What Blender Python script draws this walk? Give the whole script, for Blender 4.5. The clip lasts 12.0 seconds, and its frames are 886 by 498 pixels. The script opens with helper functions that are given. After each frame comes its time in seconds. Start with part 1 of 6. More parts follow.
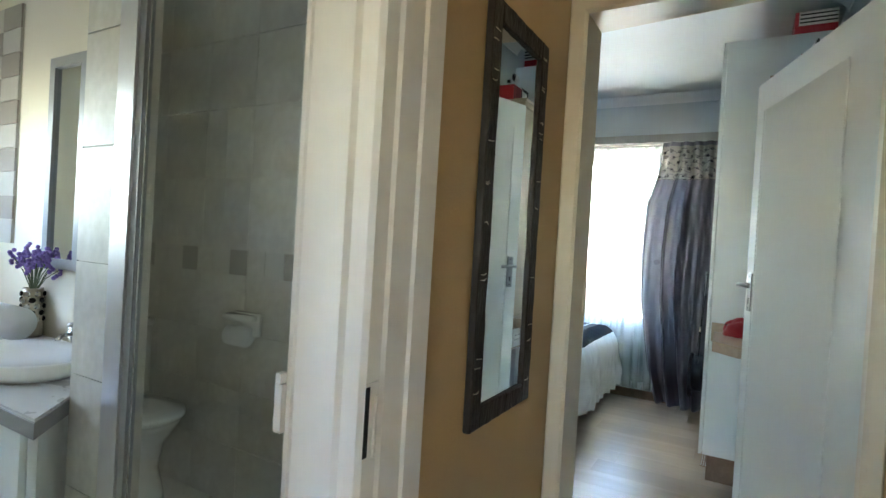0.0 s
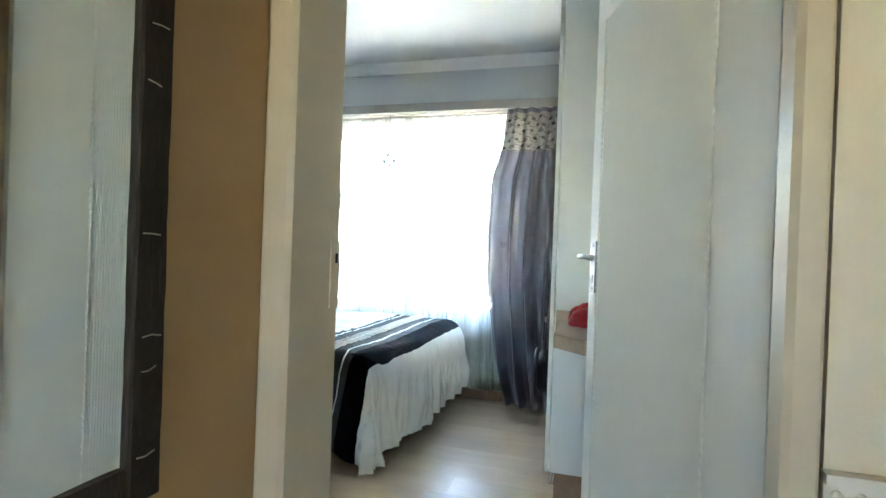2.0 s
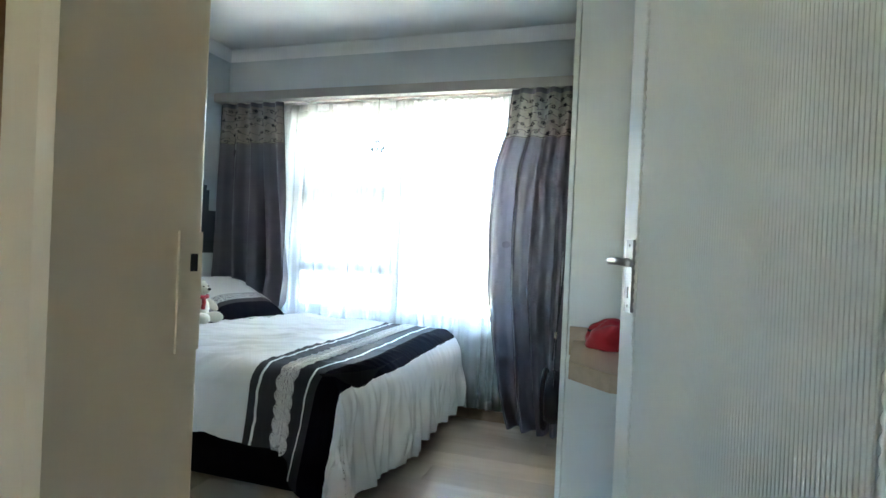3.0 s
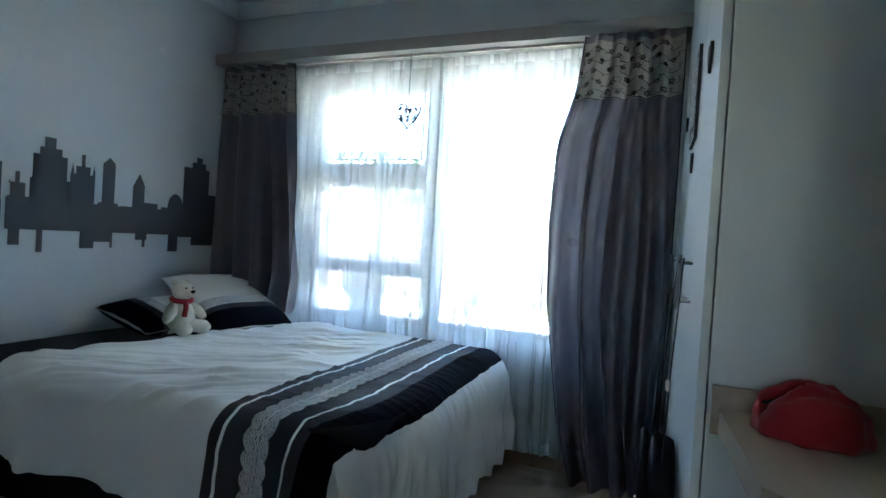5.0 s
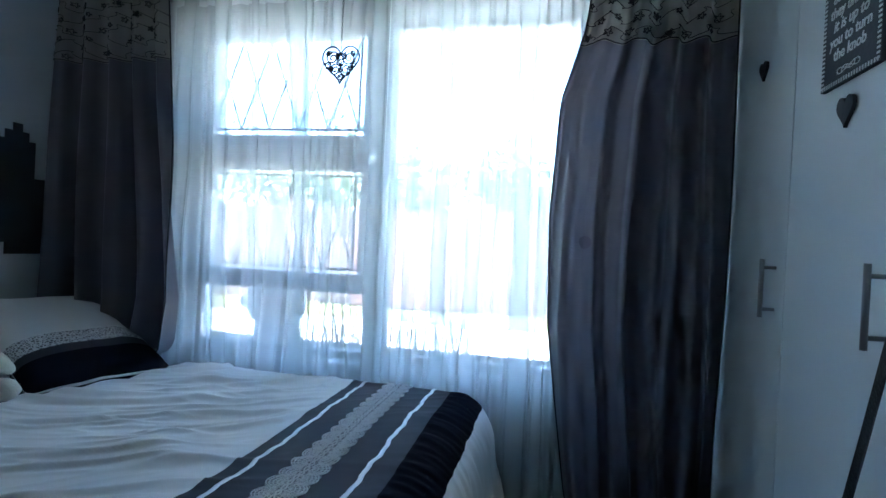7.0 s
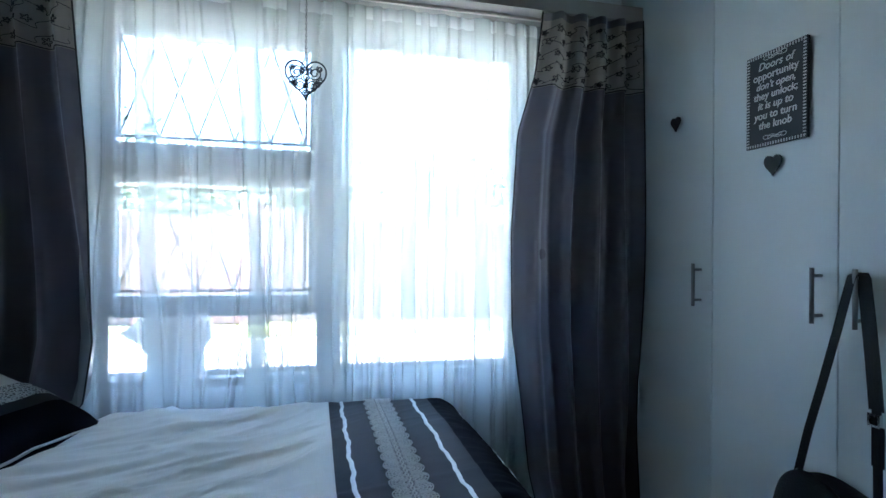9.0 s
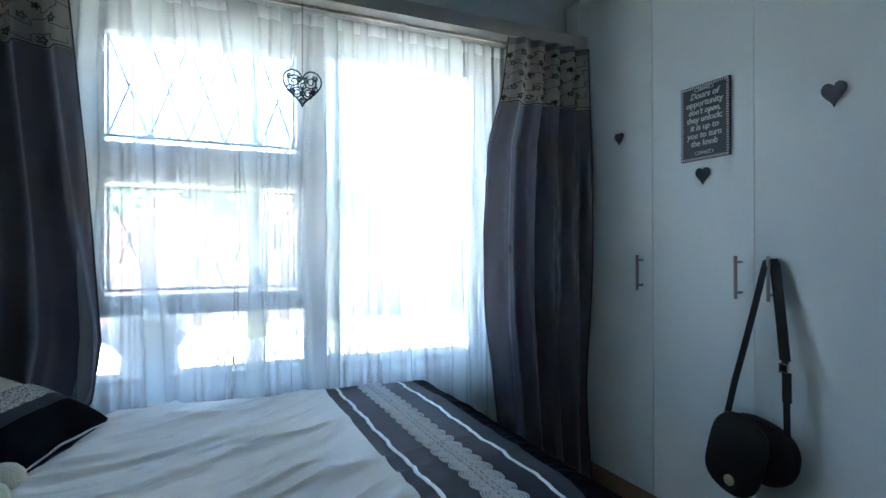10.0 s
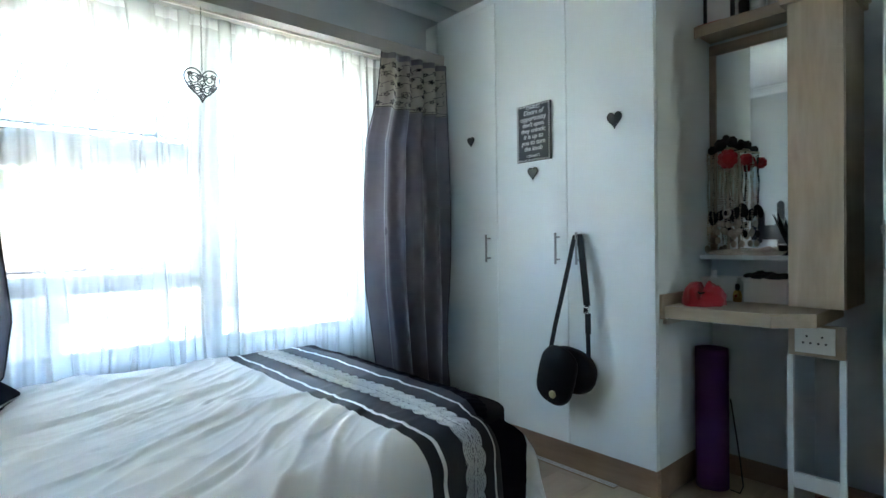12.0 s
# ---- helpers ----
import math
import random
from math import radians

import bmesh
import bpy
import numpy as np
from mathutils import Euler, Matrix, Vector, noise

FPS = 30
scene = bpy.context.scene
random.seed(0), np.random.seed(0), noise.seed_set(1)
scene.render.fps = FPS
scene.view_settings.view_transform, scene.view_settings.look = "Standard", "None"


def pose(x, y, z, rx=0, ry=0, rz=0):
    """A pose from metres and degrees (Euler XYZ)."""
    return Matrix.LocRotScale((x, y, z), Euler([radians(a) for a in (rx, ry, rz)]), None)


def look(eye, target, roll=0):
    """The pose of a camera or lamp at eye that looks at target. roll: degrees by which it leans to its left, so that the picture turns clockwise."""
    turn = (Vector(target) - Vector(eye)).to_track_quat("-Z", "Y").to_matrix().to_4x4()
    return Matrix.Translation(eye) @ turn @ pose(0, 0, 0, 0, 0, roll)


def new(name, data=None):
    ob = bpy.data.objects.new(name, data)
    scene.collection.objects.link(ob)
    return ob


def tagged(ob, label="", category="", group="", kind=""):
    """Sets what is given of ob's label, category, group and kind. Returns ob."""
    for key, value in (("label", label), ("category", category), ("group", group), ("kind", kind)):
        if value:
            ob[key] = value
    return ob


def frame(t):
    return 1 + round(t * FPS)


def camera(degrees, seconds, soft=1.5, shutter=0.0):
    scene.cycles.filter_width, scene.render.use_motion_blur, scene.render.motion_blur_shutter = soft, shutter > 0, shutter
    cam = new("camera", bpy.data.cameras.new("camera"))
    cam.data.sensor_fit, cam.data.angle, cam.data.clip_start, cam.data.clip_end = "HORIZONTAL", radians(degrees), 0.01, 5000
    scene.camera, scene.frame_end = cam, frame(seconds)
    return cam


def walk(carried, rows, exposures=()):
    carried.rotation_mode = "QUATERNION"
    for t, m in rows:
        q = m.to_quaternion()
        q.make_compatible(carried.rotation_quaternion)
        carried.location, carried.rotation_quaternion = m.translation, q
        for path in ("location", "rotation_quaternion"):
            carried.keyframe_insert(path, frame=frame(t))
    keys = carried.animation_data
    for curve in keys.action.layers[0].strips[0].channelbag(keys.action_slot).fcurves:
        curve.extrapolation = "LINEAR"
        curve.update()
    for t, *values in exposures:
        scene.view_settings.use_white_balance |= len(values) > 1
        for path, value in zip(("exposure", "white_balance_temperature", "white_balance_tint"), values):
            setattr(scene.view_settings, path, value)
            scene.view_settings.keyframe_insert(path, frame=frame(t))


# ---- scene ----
# ---- camera and walk ----
cam = camera(79.8, 12.0)
PATH = [
    (0, (0.179, 0.351, 1.269), (-0.864, 2.172, 1.243), 3.4),
    (0.6, (0.224, 0.537, 1.230), (-0.669, 2.438, 1.196), 3.1),
    (1, (0.209, 0.727, 1.209), (-0.554, 2.682, 1.181), 3.0),
    (1.5, (0.211, 0.973, 1.157), (-0.429, 2.973, 1.154), 2.7),
    (2, (0.217, 1.226, 1.182), (-0.382, 3.239, 1.172), 2.1),
    (2.5, (0.158, 1.493, 1.172), (-0.424, 3.510, 1.164), 2.4),
    (3, (0.145, 1.712, 1.181), (-0.472, 3.720, 1.171), 2.6),
    (3.2, (0.124, 1.755, 1.187), (-0.500, 3.759, 1.173), 2.7),
    (5, (-0.116, 2.451, 1.182), (-0.879, 4.407, 1.147), 3.6),
    (5.5, (-0.133, 2.731, 1.164), (-0.933, 4.673, 1.146), 3.8),
    (6, (-0.242, 2.889, 1.177), (-1.010, 4.843, 1.141), 3.6),
    (6.5, (-0.383, 3.051, 1.180), (-1.045, 5.044, 1.151), 3.4),
    (7, (-0.588, 3.179, 1.179), (-0.999, 5.240, 1.161), 2.8),
    (9, (-1.370, 3.061, 1.216), (-0.876, 5.102, 1.226), 0.6),
    (9.5, (-1.587, 3.001, 1.200), (-0.891, 4.982, 1.216), 0.3),
    (10, (-1.770, 2.946, 1.202), (-0.906, 4.859, 1.209), -0.1),
    (10.5, (-1.891, 2.854, 1.198), (-0.857, 4.682, 1.201), -0.4),
    (11, (-1.997, 2.752, 1.197), (-0.852, 4.512, 1.188), -0.7),
    (12, (-2.164, 2.647, 1.153), (-0.783, 4.227, 1.119), -0.9),
]

EXPOSURES = [(t, e, k, 5) for t, e, k in ((0.0, 6.2, 6800), (2.0, 6.5, 6950), (3.2, 5.95, 6600), (5.0, 4.75, 6000), (6.0, 4.55, 5700), (7.0, 4.1, 5300), (9.5, 4.3, 5700), (10.5, 4.68, 6000), (11.0, 5.03, 6150), (11.5, 5.13, 6300), (12.0, 5.52, 6500))]
walk(cam, [(t, look(eye, target, roll)) for t, eye, target, roll in PATH], EXPOSURES)

# ---- world, sun, large lights ----
world = bpy.data.worlds.new("sky")
scene.world = world
world.use_nodes = True
wn = world.node_tree
sky = wn.nodes.new("ShaderNodeTexSky")
sky.sky_type, sky.sun_disc = "NISHITA", False
sky.sun_elevation, sky.sun_rotation = radians(66), radians(104)
wn.links.new(sky.outputs[0], wn.nodes["Background"].inputs[0])
wn.nodes["Background"].inputs[1].default_value = 0.15

sun = new("sun", bpy.data.lights.new("sun", "SUN"))
sun.data.energy, sun.data.angle, sun.data.color = 5.0, radians(0.5), (1.0, 0.95, 0.88)
SUN_WAY = Vector((math.cos(radians(66)) * math.sin(radians(104)), math.cos(radians(66)) * math.cos(radians(104)), math.sin(radians(66))))
sun.matrix_world = look(SUN_WAY * 30, (0, 0, 0))


def fill_lamp(name, at, toward, w, h, power, color):
    """A fill lamp set in an added, unseen window opening behind or beside the walk."""
    lamp = new(name, bpy.data.lights.new(name, "AREA"))
    lamp.data.shape, lamp.data.size, lamp.data.size_y = "RECTANGLE", w, h
    lamp.data.energy, lamp.data.color = power, color
    lamp.matrix_world = look(at, toward)
    return lamp


# unseen fill lamp that brightens the hall from behind the camera
fill_lamp("hall_fill_lamp", (0.12, -2.17, 1.7), (0.12, 0.0, 1.5), 0.7, 0.6, 0.115, (1.0, 0.95, 0.84))
# fill lamp for the bathroom, put where neither view nor reflection meets it
fill_lamp("bathroom_fill_lamp", (-3.17, 0.55, 1.6), (-1.5, 0.75, 1.2), 0.7, 0.6, 0.09, (0.97, 0.98, 1.0))

# ---- materials ----


def surf(name, color, rough=0.5, var=0.1, big=1.5, fine=60.0, bump=0.05, metal=0.0, stretch=(1, 1, 1), sheen=0.0, coat=0.0, tint=None, spec=0.5):
    """A painted or woven or stone surface with variation at two scales and fine relief."""
    m = bpy.data.materials.new(name)
    m.use_nodes = True
    n, l = m.node_tree.nodes, m.node_tree.links
    p = n["Principled BSDF"]
    tc = n.new("ShaderNodeTexCoord")
    mp = n.new("ShaderNodeMapping")
    mp.inputs["Scale"].default_value = stretch
    l.new(tc.outputs["Object"], mp.inputs[0])
    a, b = n.new("ShaderNodeTexNoise"), n.new("ShaderNodeTexNoise")
    a.inputs["Scale"].default_value, a.inputs["Detail"].default_value = big, 4
    b.inputs["Scale"].default_value, b.inputs["Detail"].default_value = fine, 3
    l.new(mp.outputs[0], a.inputs["Vector"]), l.new(mp.outputs[0], b.inputs["Vector"])
    mix = n.new("ShaderNodeMix")
    mix.data_type, mix.blend_type = "RGBA", "MIX"
    lo = [c * (1 - var) for c in color]
    hi = [min(1.0, c * (1 + var)) for c in (tint or color)]
    mix.inputs["A"].default_value, mix.inputs["B"].default_value = (*lo, 1), (*hi, 1)
    avg = n.new("ShaderNodeMath")
    avg.operation, avg.inputs[1].default_value = "MULTIPLY_ADD", 0.6
    l.new(a.outputs["Fac"], avg.inputs[0])
    half = n.new("ShaderNodeMath")
    half.operation, half.inputs[1].default_value = "MULTIPLY", 0.4
    l.new(b.outputs["Fac"], half.inputs[0]), l.new(half.outputs[0], avg.inputs[2])
    l.new(avg.outputs[0], mix.inputs["Factor"])
    l.new(mix.outputs["Result"], p.inputs["Base Color"])
    rr = n.new("ShaderNodeMapRange")
    rr.inputs["To Min"].default_value, rr.inputs["To Max"].default_value = max(0.02, rough - 0.08), min(1.0, rough + 0.08)
    l.new(a.outputs["Fac"], rr.inputs[0]), l.new(rr.outputs[0], p.inputs["Roughness"])
    p.inputs["Metallic"].default_value = metal
    p.inputs["Sheen Weight"].default_value = sheen
    p.inputs["Specular IOR Level"].default_value = spec
    p.inputs["Coat Weight"].default_value = coat
    if bump:
        bp = n.new("ShaderNodeBump")
        bp.inputs["Strength"].default_value, bp.inputs["Distance"].default_value = bump, 0.01
        l.new(b.outputs["Fac"], bp.inputs["Height"]), l.new(bp.outputs[0], p.inputs["Normal"])
    return m


def glass(name, tint, rough=0.0, weight=1.0):
    m = bpy.data.materials.new(name)
    m.use_nodes = True
    p = m.node_tree.nodes["Principled BSDF"]
    p.inputs["Base Color"].default_value = (*tint, 1)
    p.inputs["Transmission Weight"].default_value = weight
    p.inputs["Roughness"].default_value, p.inputs["IOR"].default_value = rough, 1.45
    return m


def mirror(name):
    m = bpy.data.materials.new(name)
    m.use_nodes = True
    p = m.node_tree.nodes["Principled BSDF"]
    p.inputs["Base Color"].default_value = (0.86, 0.9, 0.88, 1)
    p.inputs["Metallic"].default_value, p.inputs["Roughness"].default_value = 1.0, 0.02
    return m


def backlit(m, color, amount):
    """Thin cloth that lets part of the light behind it glow through."""
    n, l = m.node_tree.nodes, m.node_tree.links
    tl, mix = n.new("ShaderNodeBsdfTranslucent"), n.new("ShaderNodeMixShader")
    tl.inputs[0].default_value = (*color, 1)
    mix.inputs[0].default_value = amount
    l.new(n["Principled BSDF"].outputs[0], mix.inputs[1]), l.new(tl.outputs[0], mix.inputs[2])
    l.new(mix.outputs[0], n["Material Output"].inputs[0])
    return m


def sheer_cloth(name, through_part, color):
    """A fine net: part of the light passes straight, part is scattered through the threads."""
    m = bpy.data.materials.new(name)
    m.use_nodes = True
    n, l = m.node_tree.nodes, m.node_tree.links
    out = n["Material Output"]
    n.remove(n["Principled BSDF"])
    tr, tl, df = n.new("ShaderNodeBsdfTransparent"), n.new("ShaderNodeBsdfTranslucent"), n.new("ShaderNodeBsdfDiffuse")
    tl.inputs[0].default_value = df.inputs[0].default_value = (*color, 1)
    cloth, allm = n.new("ShaderNodeMixShader"), n.new("ShaderNodeMixShader")
    cloth.inputs[0].default_value = 0.22
    l.new(tl.outputs[0], cloth.inputs[1]), l.new(df.outputs[0], cloth.inputs[2])
    allm.inputs[0].default_value = 1 - through_part
    l.new(tr.outputs[0], allm.inputs[1]), l.new(cloth.outputs[0], allm.inputs[2])
    l.new(allm.outputs[0], out.inputs[0])
    return m


def wood(name, dark, light, rough=0.35, axis=0, grain=9.0, coat=0.0, bump=0.08):
    """Boards with long grain along one axis, each board a little different."""
    m = bpy.data.materials.new(name)
    m.use_nodes = True
    n, l = m.node_tree.nodes, m.node_tree.links
    p = n["Principled BSDF"]
    tc, mp, oi = n.new("ShaderNodeTexCoord"), n.new("ShaderNodeMapping"), n.new("ShaderNodeObjectInfo")
    mp.inputs["Scale"].default_value = [1.2 if i == axis else grain for i in range(3)]
    add = n.new("ShaderNodeVectorMath")
    add.operation = "ADD"
    sc = n.new("ShaderNodeMath")
    sc.operation, sc.inputs[1].default_value = "MULTIPLY", 37.0
    l.new(oi.outputs["Random"], sc.inputs[0])
    l.new(tc.outputs["Object"], add.inputs[0]), l.new(sc.outputs[0], add.inputs[1])
    l.new(add.outputs[0], mp.inputs[0])
    a, b = n.new("ShaderNodeTexNoise"), n.new("ShaderNodeTexNoise")
    a.inputs["Scale"].default_value, a.inputs["Detail"].default_value, a.inputs["Distortion"].default_value = 1.0, 6, 1.2
    b.inputs["Scale"].default_value, b.inputs["Detail"].default_value = 7.0, 4
    l.new(mp.outputs[0], a.inputs["Vector"]), l.new(mp.outputs[0], b.inputs["Vector"])
    ramp = n.new("ShaderNodeValToRGB")
    ramp.color_ramp.elements[0].position, ramp.color_ramp.elements[1].position = 0.3, 0.72
    ramp.color_ramp.elements[0].color, ramp.color_ramp.elements[1].color = (*dark, 1), (*light, 1)
    mixv = n.new("ShaderNodeMath")
    mixv.operation, mixv.inputs[1].default_value = "MULTIPLY_ADD", 0.7
    l.new(a.outputs["Fac"], mixv.inputs[0])
    half = n.new("ShaderNodeMath")
    half.operation, half.inputs[1].default_value = "MULTIPLY", 0.3
    l.new(b.outputs["Fac"], half.inputs[0]), l.new(half.outputs[0], mixv.inputs[2])
    l.new(mixv.outputs[0], ramp.inputs[0])
    hsv = n.new("ShaderNodeHueSaturation")
    mr = n.new("ShaderNodeMapRange")
    mr.inputs["To Min"].default_value, mr.inputs["To Max"].default_value = 0.86, 1.12
    l.new(oi.outputs["Random"], mr.inputs[0]), l.new(mr.outputs[0], hsv.inputs["Value"])
    l.new(ramp.outputs[0], hsv.inputs["Color"]), l.new(hsv.outputs[0], p.inputs["Base Color"])
    rr = n.new("ShaderNodeMapRange")
    rr.inputs["To Min"].default_value, rr.inputs["To Max"].default_value = rough - 0.07, rough + 0.1
    l.new(b.outputs["Fac"], rr.inputs[0]), l.new(rr.outputs[0], p.inputs["Roughness"])
    p.inputs["Coat Weight"].default_value = coat
    bp = n.new("ShaderNodeBump")
    bp.inputs["Strength"].default_value, bp.inputs["Distance"].default_value = bump, 0.004
    l.new(b.outputs["Fac"], bp.inputs["Height"]), l.new(bp.outputs[0], p.inputs["Normal"])
    return m


def lacework(name, thread, ground, scale=55.0, width=0.12):
    """Thread loops over a darker ground: the distance to the edges of cells draws the net."""
    m = bpy.data.materials.new(name)
    m.use_nodes = True
    n, l = m.node_tree.nodes, m.node_tree.links
    p = n["Principled BSDF"]
    tc, vo = n.new("ShaderNodeTexCoord"), n.new("ShaderNodeTexVoronoi")
    vo.feature = "DISTANCE_TO_EDGE"
    vo.inputs["Scale"].default_value = scale
    l.new(tc.outputs["Object"], vo.inputs["Vector"])
    ramp = n.new("ShaderNodeValToRGB")
    ramp.color_ramp.elements[0].position, ramp.color_ramp.elements[1].position = width, width + 0.12
    ramp.color_ramp.elements[0].color, ramp.color_ramp.elements[1].color = (*thread, 1), (*ground, 1)
    l.new(vo.outputs["Distance"], ramp.inputs[0]), l.new(ramp.outputs[0], p.inputs["Base Color"])
    p.inputs["Roughness"].default_value = 0.75
    bp = n.new("ShaderNodeBump")
    bp.inputs["Strength"].default_value, bp.inputs["Distance"].default_value, bp.invert = 0.5, 0.003, True
    l.new(vo.outputs["Distance"], bp.inputs["Height"]), l.new(bp.outputs[0], p.inputs["Normal"])
    return m


